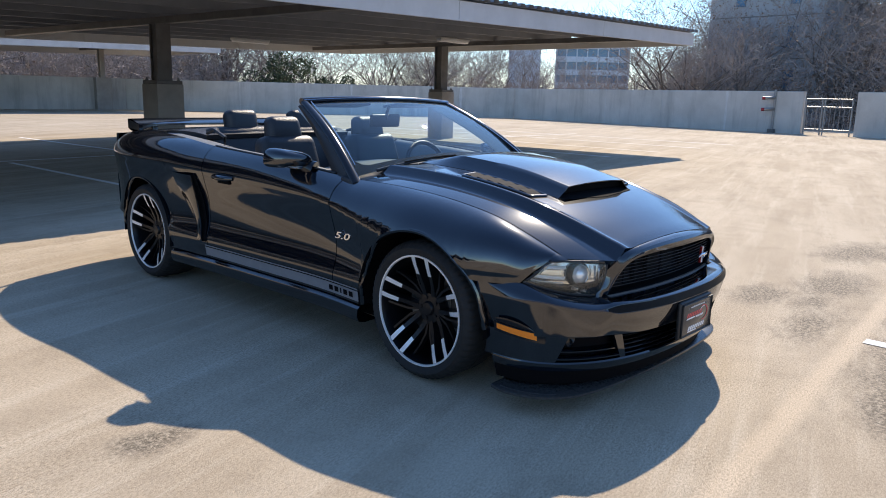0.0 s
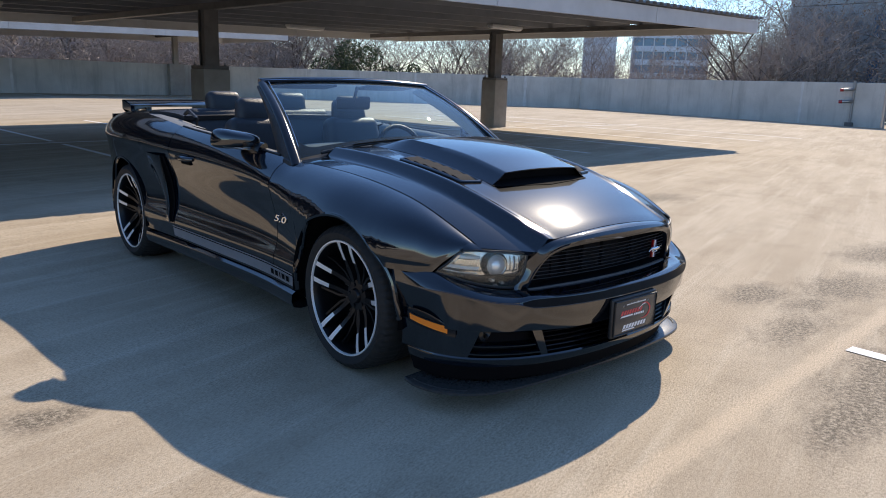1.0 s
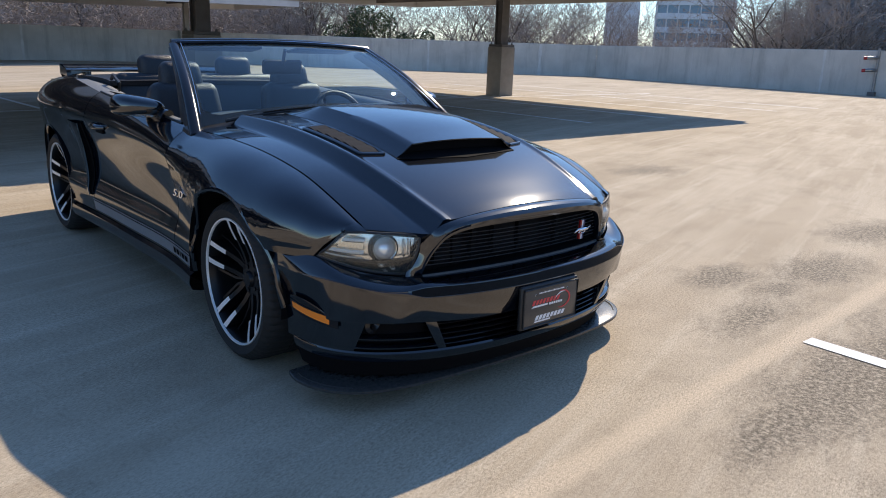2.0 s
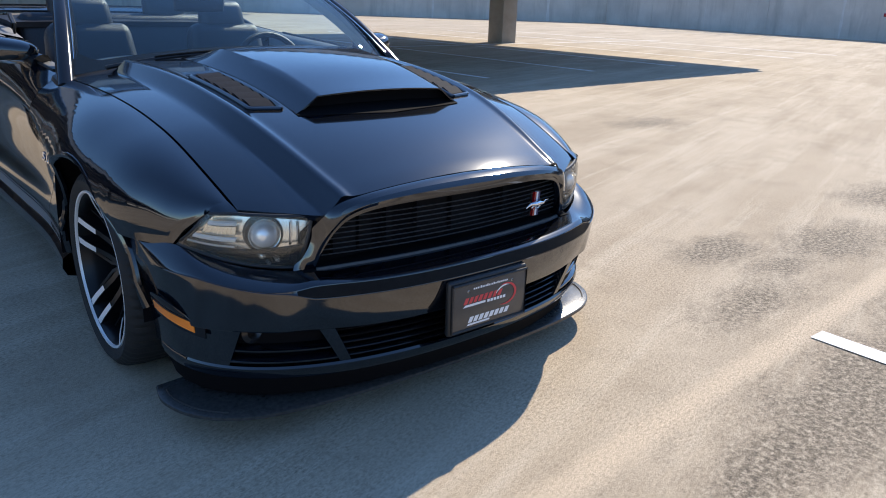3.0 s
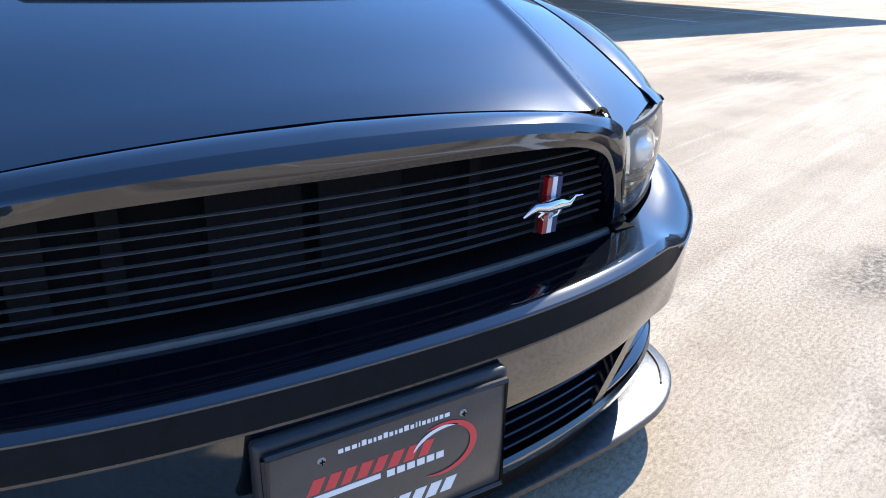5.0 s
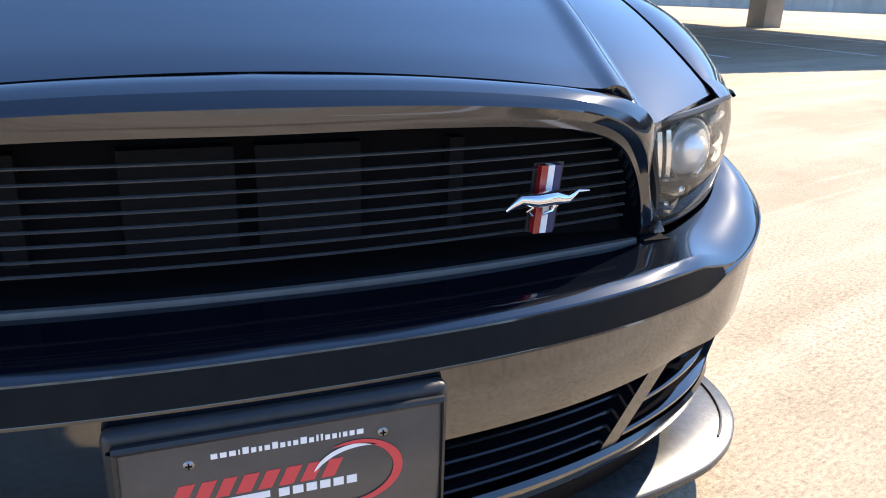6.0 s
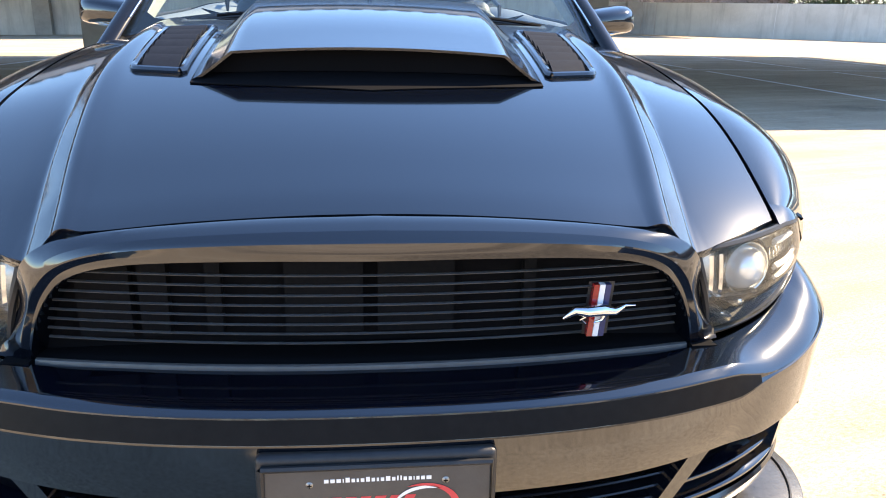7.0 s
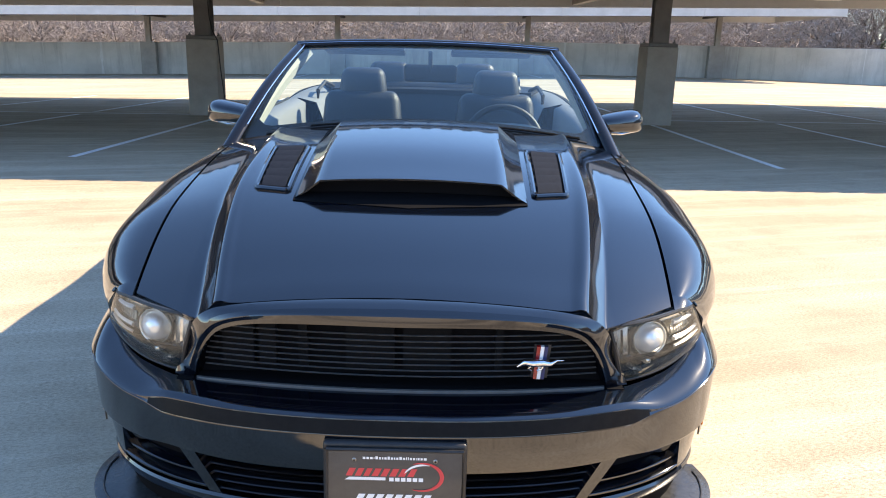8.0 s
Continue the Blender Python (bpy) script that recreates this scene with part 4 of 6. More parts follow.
def bumper():
    fs = list(np.linspace(0, 1, 61))
    rows = []
    for v in [-f for f in fs[::-1]] + fs[1:]:
        f, sg = abs(v), (1 if v > 0 else -1)
        x = sweep_x(f)
        yb = plan_y(x)
        ty, tz = lamp_bottom(x)
        edge = sm(0.630, 0.535, x)                     # the brow band ends in a rounded corner
        zb = brow_z(x)
        zk = lerp(zb - 0.006, 0.448, edge)
        top = np.array([x, ty, tz])
        brow = np.array([x, yb + 0.0035 + 0.0085 * edge, zb])
        side = sm(0.79, BUMP_A, x)
        low = 0.338 + 0.012 * sm(0.3, 0.7, x)
        prof = [top + np.array([0, 0.012, -0.006]), top]
        knee = top * 0.17 + brow * 0.83 + np.array([0, 0, 0.0062])      # the shelf folds down over its last two centimetres
        for q in (0.12, 0.3, 0.5, 0.7, 0.81, 0.85, 0.92):
            flat = lerp(top, knee, q / 0.83) if q < 0.83 else lerp(knee, brow, (q - 0.83) / 0.17)
            bulge = top * (1 - q) + brow * q + np.array([0, -0.007 * math.sin(q * math.pi), 0.003 * math.sin(q * math.pi)])
            prof.append(flat * edge + bulge * (1 - edge))
        prof.append(brow + np.array([0, 0.0015, 0.0006]))
        prof.append(brow + np.array([0, -0.0004, -0.0014]))
        prof.append(np.array([x, yb + 0.0035 + 0.0030 * edge, (zb + zk) / 2]))
        prof.append(np.array([x, yb + 0.0005, zk + 0.0014]))
        prof.append(np.array([x, yb + 0.0004, zk - 0.0014]))
        soft = (1 - edge)
        for q, inset in ((0.10, 0.003), (0.25, 0.007), (0.5, 0.014), (0.75, 0.022), (0.97, 0.031), (1.0, 0.036)):
            z = lerp(zk, low, q)
            prof.append(np.array([x - side * inset, yb + lerp(inset, inset * 0.6, soft), z]))
        rows.append([(sg * p[0], p[1], p[2]) for p in prof])
    for k in (0, -1):                                      # carried on to the edge of the wheel arch
        e = [(x * 1.006, max(y, arch_y(z)), z) for x, y, z in rows[k]]
        rows.insert(0, e) if k == 0 else rows.append(e)
    bp = part("front_bumper", skin("front_bumper", rows, (0, -0.3, 0.4), 0.0, 13), PAINT, CAR, "gloss black front bumper")

    # satin band under the brow
    rows = []
    for x in np.linspace(-0.585, 0.585, 61):
        e = sm(0.630, 0.535, abs(x))
        yb, zt = plan_y(abs(x)), brow_z(abs(x))
        zk = lerp(zt - 0.006, 0.448, e)
        rows.append([(x, yb + lerp(0.0035 + 0.0085 * e, 0.0005, q) - 0.0012, lerp(zt - 0.0035, zk + 0.003, q)) for q in np.linspace(0, 1, 4)])
    part("brow_band", skin("brow_band", rows, (0, -0.3, 0.4), 0.002), BAND, bp, "satin black band under the bumper brow")

    def level(x, z, inset):
        x *= 1 - 0.6 * inset / BUMP_A
        return (x, plan_y(x, inset), z)
    TOPZ, BOTZ = 0.340, 0.225

    def strip(xa, xb, name, inset_top=0.034, n=14, material=PAINT, z0=None, z1=None, inset_bot=0.062):
        """A patch of the lower bumper between two slanted edges."""
        for side in (1, -1):
            P = []
            for t in np.linspace(0, 1, n):
                row = []
                for q in np.linspace(0, 1, 9):
                    z = lerp((z0 or TOPZ + 0.010), z1 or BOTZ, q)
                    x = lerp(xa(z), xb(z), t)
                    i = lerp(inset_top, inset_bot, q)
                    x *= 1 - 0.6 * i / BUMP_A
                    row.append((side * x, plan_y(x, i), z))
                P.append(row)
            if name == "bumper_corner":
                P.append([(x * 1.004, max(y, arch_y(z)), z) for x, y, z in P[-1]])
            part(name, skin(name, P, (0, -0.3, 0.3), 0.03), material, bp)
    lg = lambda z: lerp(0.440, 0.490, (z - 0.225) / 0.115)
    fi = lambda z: lerp(0.472, 0.530, (z - 0.225) / 0.115)
    fo = lambda z: lerp(0.755, 0.722, (z - 0.225) / 0.115)
    strip(lg, fi, "bumper_strut")
    strip(fo, lambda z: BUMP_A - 0.0005, "bumper_corner", n=24)
    # bottom lip across the whole nose
    rows = []
    for v in np.linspace(-1, 1, 91):
        x = sweep_x(abs(v)) * (1 if v > 0 else -1)
        rows.append([level(x, 0.208, 0.108), level(x, 0.2285, 0.068), level(x, 0.2285, 0.060), level(x, 0.222, 0.055), level(x, 0.200, 0.062), level(x, 0.180, 0.080)])
    part("chin", skin("chin", rows, (0, -0.3, 0.35), 0.0), PAINT, bp)
    rows = []
    for v in np.linspace(-1, 1, 91):
        x = sweep_x(abs(v)) * (1 if v > 0 else -1)
        rows.append([level(x, 0.185, 0.075), level(x, 0.15, 0.10), level(x, 0.118, 0.115)])
    part("air_dam", skin("air_dam", rows, (0, -0.3, 0.2), 0.0), MATT, bp, "black plastic air dam")
    # openings: dark back walls and their bars
    rows = []
    for x in np.linspace(-0.55, 0.55, 31):
        rows.append([(x, plan_y(x, 0.11), 0.36), (x, plan_y(x, 0.11), 0.20)])
    lower = part("lower_grille", skin("lower_grille", rows, (0, -0.3, 0.3), 0.0), MATT, bp, "black lower grille with thin bars")
    for k in range(5):
        z = 0.325 - 0.021 * k
        rows = []
        hw = lg(z) + 0.012
        for x in np.linspace(-hw, hw, 31):
            rows.append([(x, plan_y(x, i), z + dz) for i, dz in ((0.10, 0.004), (0.066, 0.002), (0.064, 0.0), (0.066, -0.003), (0.10, -0.003))])
        part("lower_bar", skin("lower_bar", rows, (0, 0, z - 0.3), 0.0), GLOSSBLACK, lower)
    for side in (1, -1):
        rows = []
        for x in np.linspace(0.49, 0.745, 16):
            rows.append([(side * x, plan_y(x, 0.10), 0.395), (side * x, plan_y(x, 0.10), 0.20)])
        pocket = part("fog_pocket", skin("fog_pocket", rows, (0, -0.3, 0.3), 0.0), MATT, bp, "matt black fog lamp pocket")
        for z, i0 in ((0.276, 0.064), (0.244, 0.057)):
            rows = []
            for x in np.linspace(fi(z) - 0.02, fo(z) - 0.012, 18):
                rows.append([(side * x, plan_y(x, i), z + dz) for i, dz in ((0.10, 0.010), (i0 + 0.004, 0.004), (i0, 0.001), (i0 + 0.001, -0.004), (0.10, -0.012))])
            part("fog_blade", skin("fog_blade", rows, (0, 0, z - 0.3), 0.0), PAINT, pocket)
        fx = 0.655
        c = Vector((side * fx, plan_y(fx, 0.095), 0.328))
        s = Sink()
        s.lathe([(0.0, 0.0), (-0.012, 0.022), (-0.006, 0.037), (0.01, 0.041), (0.03, 0.041)], 24, "y", c[:])
        part("fog_lamp", s.mesh("fog_lamp"), LAMPBLACK, pocket, "small round fog lamp")
        # amber side marker, proud of the skin by a few millimetres
        rows = []
        for t in np.linspace(0, 1, 10):
            y = lerp(-0.455, -0.635, t)
            zc = lerp(0.366, 0.345, t)
            h = lerp(0.012, 0.015, t)
            row = []
            for q in np.linspace(-1, 1, 5):
                z = zc + h * q
                x = plan_x(y) - 0.018 * sm(0.45, 0.33, z) + 0.0025
                row.append((side * x, y, z))
            rows.append(row)
        mk = part("side_marker", skin("side_marker", rows, (0, -0.3, 0.36), 0.008), AMBER, bp, "amber side marker lamp")
        rows = []
        for t in np.linspace(0, 1, 10):
            y = lerp(-0.440, -0.665, t)
            zc = lerp(0.364, 0.340, t)
            h = lerp(0.022, 0.022, t)
            rows.append([(side * (plan_x(y) - 0.018 * sm(0.45, 0.33, zc + h * q) + 0.0005), y, zc + h * q) for q in np.linspace(-1, 1, 5)])
        part("marker_bezel", skin("marker_bezel", rows, (0, -0.3, 0.36), 0.004), GLOSSBLACK, mk)
        rows = []
        for t in np.linspace(0, 1, 12):
            y = lerp(-0.452, -0.628, t)
            z0 = lerp(0.366, 0.345, t) + 0.023
            rise = 0.026 * math.sin(math.pi * min(1.0, 0.12 + t * 0.88)) ** 0.7 + 0.001
            rows.append([(side * (plan_x(y) - 0.018 * sm(0.45, 0.33, z0 + rise * q) + 0.0005 + 0.002 * math.sin(q * math.pi)), y, z0 + rise * q) for q in np.linspace(0, 1, 5)])
        part("brow_lens", skin("brow_lens", rows, (0, -0.3, 0.36), 0.004), GLOSSBLACK, mk, "gloss black brow over the amber lamp")
    # splitter: a thin level plate whose rounded wings stand out at the corners
    ox = curve([(0, 0.0), (0.2, 0.22), (0.4, 0.43), (0.55, 0.580), (0.68, 0.705), (0.78, 0.788), (0.86, 0.838), (0.92, 0.862), (0.97, 0.867), (1.0, 0.856)])
    oy = curve([(0, -0.838), (0.2, -0.833), (0.4, -0.820), (0.55, -0.802), (0.68, -0.766), (0.78, -0.708), (0.86, -0.640), (0.92, -0.570), (0.97, -0.505), (1.0, -0.45)])
    rows, grooves = [], {1: [], -1: []}
    for v in np.linspace(-1, 1, 101):
        f = abs(v)
        sg = 1 if v > 0 else -1
        xo, yo = ox(f), oy(f)
        xi, yi = xo * 0.74, lerp(yo, -0.40, 0.36)
        z = 0.098
        rows.append([(sg * xi, yi, z + 0.012), (sg * lerp(xi, xo, 0.6), lerp(yi, yo, 0.6), z + 0.006), (sg * xo * 0.995, yo + 0.004, z + 0.003), (sg * xo, yo, z), (sg * xo, yo, z - 0.010), (sg * xo * 0.995, yo + 0.004, z - 0.012), (sg * xi, yi, z - 0.010)])
        if 0.74 < f < 0.985:
            grooves[sg].append((sg * (xo - 0.026), yo + 0.020 * (1 - f), z + 0.0052))
    split = part("splitter", skin("splitter", rows, (0, -0.7, 0.0), 0.0), SPLIT, bp, "dusty satin black front splitter")
    # thin black tube on the plate stands in for the shade in each wing's groove
    for sg in (1, -1):
        s = Sink()
        s.tube(grooves[sg], 0.0022, 6)
        part("groove_line", s.mesh("groove_line"), TRIM, split, "dark line drawn for the shaded groove in the wing")
    return bp


BUMPER = bumper()


def headlamps():
    for side in (1, -1):
        # rim of the lamp, round from the inner top corner
        c_in_t, c_gap, c_out_t = Vector((0.496, -0.770, 0.652)), Vector((0.672, -0.648, 0.664)), Vector((0.732, -0.628, 0.662))
        c_out_b, c_in_b = Vector((0.790, -0.553, 0.568)), Vector((0.536, -0.752, 0.507))

        def lens_point(u, v, out=0.0):
            """u: from the inner end outwards, v: from the top edge down."""
            t = c_in_t.lerp(c_gap, u / 0.62) if u < 0.62 else c_gap.lerp(c_out_t, (u - 0.62) / 0.38)
            b = c_in_b.lerp(c_out_b, u)
            b.z -= 0.012 * math.sin(u * math.pi)
            p = t.lerp(b, v)
            k = math.sin(math.pi * min(max(u, 0), 1)) ** 0.7
            p.y -= 0.030 * k + 0.012 * math.sin(v * math.pi)
            p.x += 0.014 * k
            n = Vector((0.55, -0.80, 0.22)).normalized()
            p += n * out
            return (side * p.x, p.y, p.z)

        def tier(u, w, out=0.0):
            """A point of the upper tier, w from the top edge down to the divider."""
            return lens_point(u, w * (0.54 + 0.40 * u), out)
        us, vs = np.linspace(0, 1, 21), np.linspace(0, 1, 13)
        hl = part("headlamp", skin("headlamp", [[lens_point(u, v, -0.055 - 0.02 * math.sin(u * math.pi)) for v in vs] for u in us], (0, -0.3, 0.5), 0.0), LAMPBLACK, CAR, "clear-lensed headlamp with projector and light bars")
        ln = part("lens", skin("lens", [[lens_point(u, v) for v in vs] for u in us], (0, -0.3, 0.5), 0.0), LENS, hl, "clear lamp lens")
        ln.visible_shadow = False
        # painted tip of the fender above the lamp
        edge = side_profile(-0.634, 0.60, 12)
        tip = []
        for k in range(7):
            a = Vector((side * edge[k][0], edge[k][1], edge[k][2]))
            b = Vector(lens_point(lerp(0.56, 1.0, k / 6), 0.0)) + Vector((0, 0.002, 0.004))
            mid = a.lerp(b, 0.5) + Vector((0, 0, 0.002))
            tip.append([a[:], mid[:], b[:]])
        part("fender_tip", skin("fender_tip", tip, (0, -0.6, 0.4), 0.006), PAINT, hl, "gloss black tip over the lamp")
        # rubber seam round the lens
        loop = [(u, 0.0) for u in us] + [(1.0, v) for v in vs[1:]] + [(u, 1.0) for u in us[::-1][1:]] + [(0.0, v) for v in vs[::-1][1:]]
        s = Sink()
        s.tube([lens_point(u, v, -0.004) for u, v in loop], 0.0055, 6, False)
        part("seam", s.mesh("seam"), TRIM, hl)
        # side walls of the housing
        wall = [[lens_point(u, v, o) for o in (-0.004, -0.03, -0.06)] for u, v in loop]
        s = Sink()
        s.grid(wall)
        part("bowl", s.mesh("bowl"), REFLECTOR, hl, "bright reflector bowl")
        refl = [[tier(u, v, -0.036 - 0.016 * math.sin(u * math.pi)) for v in np.linspace(0.03, 0.98, 9)] for u in np.linspace(0.02, 0.98, 24)]
        part("reflector", skin("reflector", refl, (0, -0.3, 0.5), 0.006), REFLECTOR, hl, "bright reflector panel")
        # projector
        p = Vector(tier(0.36, 0.55, -0.026))
        axis = Vector((side * 0.25, -0.95, 0.05)).normalized()
        rot = Vector((0, 0, 1)).rotation_difference(axis).to_matrix().to_4x4()
        for name, prof, material in (("projector", [(0.024, 0.0), (0.022, 0.014), (0.014, 0.029), (0.003, 0.037), (-0.03, 0.038)], BULB),
                                     ("projector_ring", [(-0.02, 0.0385), (-0.004, 0.040), (0.002, 0.042), (0.003, 0.044), (0.000, 0.045), (-0.03, 0.046)], REFLECTOR),
                                     ("projector_shroud", [(-0.02, 0.0455), (-0.003, 0.047), (-0.004, 0.052), (-0.03, 0.054)], LAMPBLACK)):
            s = Sink()
            s.lathe(prof, 32, "z")
            me = s.mesh(name)
            me.transform(Matrix.Translation(p) @ rot)
            part(name, me, material, hl)
        # a bracket of light bars outboard, slanted bars inboard
        for v0, v1, u0, u1, out in ((0.20, 0.33, 0.58, 0.92, -0.016), (0.62, 0.76, 0.57, 0.97, -0.014), (0.86, 0.92, 0.57, 0.97, -0.012)):
            bar = [[tier(u, lerp(v0, v1, q), out + 0.006 * math.sin(q * math.pi)) for q in np.linspace(0, 1, 5)] for u in np.linspace(u0, u1, 9)]
            part("light_bar", skin("light_bar", bar, (0, -0.3, 0.5), 0.006), LIGHTBAR, hl)
        mid = [[tier(u, lerp(0.36, 0.60, q), -0.026) for q in np.linspace(0, 1, 5)] for u in np.linspace(0.59, 0.93, 9)]
        part("turn_reflector", skin("turn_reflector", mid, (0, -0.3, 0.5), 0.004), TURN, hl)
        for k in range(7):
            u0 = 0.62 + 0.045 * k
            rib = [[tier(u0 + q * 0.008 + 0.05 * (v - 0.4), v, -0.023) for q in (0, 1)] for v in (0.38, 0.48, 0.58)]
            part("rib", skin("rib", rib, (0, -0.3, 0.5), 0.003), CHROME, hl)
        for u0 in (0.06, 0.12):
            bar = [[tier(u0 + 0.05 + q * 0.020 - 0.05 * v, v, -0.020 + 0.004 * math.sin(q * math.pi)) for q in (0, 0.5, 1)] for v in np.linspace(0.18, 0.92, 8)]
            part("inner_bar", skin("inner_bar", bar, (0, -0.3, 0.5), 0.003), CHROME, hl)
        div = [[tier(u, v, -0.005) for v in (0.99, 1.03, 1.08)] for u in np.linspace(0.01, 0.97, 20)]
        part("divider", skin("divider", div, (0, -0.3, 0.5), 0.012), LAMPBLACK, hl, "gloss black divider")
        # small lamps in the dark lower half
        for u0, v0, rad in ((0.34, 0.80, 0.011), (0.20, 0.86, 0.008), (0.26, 0.95, 0.006)):
            c = Vector(lens_point(u0, v0, -0.035))
            s = Sink()
            s.lathe([(0.012, 0.0), (0.009, rad * 0.6), (0.0, rad), (-0.02, rad)], 16, "z")
            me = s.mesh("marker_bulb")
            me.transform(Matrix.Translation(c) @ rot)
            part("marker_bulb", me, REFLECTOR, hl)


headlamps()


# ---- badge on the grille: an abstract bright bar over three coloured strips ----
def badge():
    rows_y = -0.826
    dx, dz = 0.014, -0.009
    root = part("badge", mesh("badge_back", [(x + dx, rows_y + 0.012, z + dz) for x, z in ((0.292, 0.545), (0.331, 0.545), (0.337, 0.628), (0.298, 0.628))], [(0, 1, 2, 3)], False), TRIM, GRILLE, "small chrome badge over a red, white and blue strip")
    for k, m_ in enumerate((RED, WHITEPAINT, BLUEPAINT)):
        s = Sink()
        vs = []
        for z in (0.546, 0.627):
            xo = 0.292 + 0.006 * (z - 0.546) / 0.08
            for y in (rows_y, rows_y + 0.010):
                vs += [(xo + dx + 0.0088 * k + 0.0045, y, z + dz), (xo + dx + 0.0088 * (k + 1) + 0.0038, y, z + dz)]
        s.add(vs, [(0, 1, 5, 4), (0, 4, 6, 2), (1, 3, 7, 5), (4, 5, 7, 6), (0, 2, 3, 1), (2, 6, 7, 3)])
        part("strip", s.mesh("strip", False), m_, root)
    s = Sink()
    s.tube([(0.258, rows_y - 0.006, 0.578), (0.274, rows_y - 0.010, 0.592), (0.292, rows_y - 0.011, 0.590), (0.316, rows_y - 0.010, 0.592), (0.334, rows_y - 0.007, 0.588), (0.350, rows_y - 0.004, 0.596), (0.366, rows_y - 0.002, 0.595)],
           [0.002, 0.007, 0.009, 0.0095, 0.0065, 0.0025, 0.001], 10)
    s.tube([(0.292, rows_y - 0.010, 0.585), (0.284, rows_y - 0.008, 0.576), (0.292, rows_y - 0.006, 0.570)], [0.0035, 0.0022, 0.0015], 8)
    s.tube([(0.321, rows_y - 0.009, 0.586), (0.316, rows_y - 0.007, 0.575), (0.304, rows_y - 0.006, 0.571)], [0.004, 0.0025, 0.0015], 8)
    s.v = [(a + dx, b, c + dz) for a, b, c in s.v]
    part("bar", s.mesh("bar"), CHROME, root, "polished chrome bar")


badge()


# ---- dealer plate in a black holder ----
def plate():
    y = -0.966
    holder = part("plate_holder", moved(rounded_box((0.318, 0.022, 0.175), 0.009, 3), pose(0, y + 0.012, 0.353)), TRIM, BUMPER, "black plastic plate holder")
    part("plate", moved(rounded_box((0.300, 0.006, 0.150), 0.0025, 2), pose(0, y - 0.001, 0.352)), PLATE, holder, "dark dealer plate with red and white shapes")
    s = Sink()
    loop = [(a, b) for a, b in ((-0.15, 0.4265), (0.15, 0.4265), (0.15, 0.278), (-0.15, 0.278), (-0.15, 0.4265))]
    s.tube([(a, y - 0.004, b) for a, b in loop], 0.0045, 6, False)
    part("rim", s.mesh("rim"), TRIM, holder)
    for x in (-0.089, 0.089):
        s = Sink()
        s.lathe([(-0.0060, 0.0), (-0.0055, 0.003), (-0.004, 0.005), (-0.003, 0.0062), (0, 0.0062)], 16, "y", (x, y, 0.401))
        sc = part("screw", s.mesh("screw"), DISC, holder)
        s = Sink()
        s.box((x, y - 0.0059, 0.401), (0.006, 0.001, 0.0014))
        s.box((x, y - 0.0061, 0.401), (0.0014, 0.001, 0.006))
        part("slot", s.mesh("slot", False), MATT, sc)
    f = y - 0.0045

    def flat(name, pts, m_, dy=0.0):
        n = len(pts)
        vs = [(a, f - dy, b) for a, b in pts] + [(a, f - dy + 0.001, b) for a, b in pts]
        part(name, mesh(name, vs, [tuple(range(n))] + [(k, n + k, n + (k + 1) % n, (k + 1) % n) for k in range(n)], False), m_, holder)
    # small white line of print at the top, as bars
    x = -0.070
    for w in (0.0058, 0.0058, 0.0058, 0.0015, 0.0055, 0.0045, 0.003, 0.0048, 0.005, 0.0045, 0.003, 0.0045, 0.0058, 0.0045, 0.002, 0.002, 0.0045, 0.0042, 0.0015, 0.0042, 0.0048, 0.0065):
        tall = 0.4105 if w in (0.0055, 0.005, 0.0058, 0.002) and x > -0.05 else 0.4088
        flat("print_bar", [(x, 0.4035), (x + w, 0.4035), (x + w, tall), (x, tall)], WHITEPAINT)
        x += w + 0.0022
    flat("lower_band", [(-0.147, 0.281), (0.147, 0.281), (0.147, 0.316), (0.11, 0.322), (-0.10, 0.320), (-0.147, 0.312)], TRIM, -0.0006)
    # slanted red wordmark shapes
    x = -0.108
    for w in (0.020, 0.019, 0.018, 0.020, 0.019, 0.020, 0.020, 0.019):
        flat("mark_bar", [(x, 0.362), (x + w - 0.006, 0.362), (x + w + 0.003, 0.381), (x + 0.009, 0.381)], REDPAINT)
        x += w
    flat("underline", [(-0.110, 0.352), (-0.020, 0.352), (-0.020, 0.359), (-0.100, 0.359)], WHITEPAINT)
    x = -0.012
    for w in (0.013,) * 6:
        flat("small_bar", [(x, 0.350), (x + w - 0.003, 0.350), (x + w - 0.003, 0.359), (x, 0.359)], WHITEPAINT)
        x += w
    # red and white swoosh ring
    for r0, r1, a0, a1, m_ in ((0.045, 0.036, -120, 120, REDPAINT), (0.040, 0.034, 60, 165, WHITEPAINT)):
        n = 28
        vs = []
        for k in range(n + 1):
            a = radians(lerp(a0, a1, k / n))
            t = math.sin(math.pi * k / n) ** 0.6
            for r in (r0, lerp(r0, r1, t)):
                vs.append((0.062 + 1.05 * r * math.cos(a), f - 0.0006, 0.362 + 0.80 * r * math.sin(a)))
        part("swoosh", mesh("swoosh", vs, [(2 * k, 2 * k + 1, 2 * k + 3, 2 * k + 2) for k in range(n)], False), m_, holder)
    # white wordmark shapes on the holder's lower edge
    x = -0.088
    for w in (0.021,) * 8:
        flat("mark_bar", [(x, 0.299), (x + w - 0.006, 0.299), (x + w + 0.003, 0.317), (x + 0.009, 0.317)], WHITEPAINT)
        x += w
    flat("underline", [(-0.092, 0.290), (0.0, 0.290), (0.0, 0.296), (-0.086, 0.296)], WHITEPAINT)


plate()


# ---- windscreen, pillars, header ----
def ws_bottom(x):
    q = (x / 0.752) ** 2
    return Vector((x, 0.545 + 0.055 * q, 0.972 - 0.072 * q))


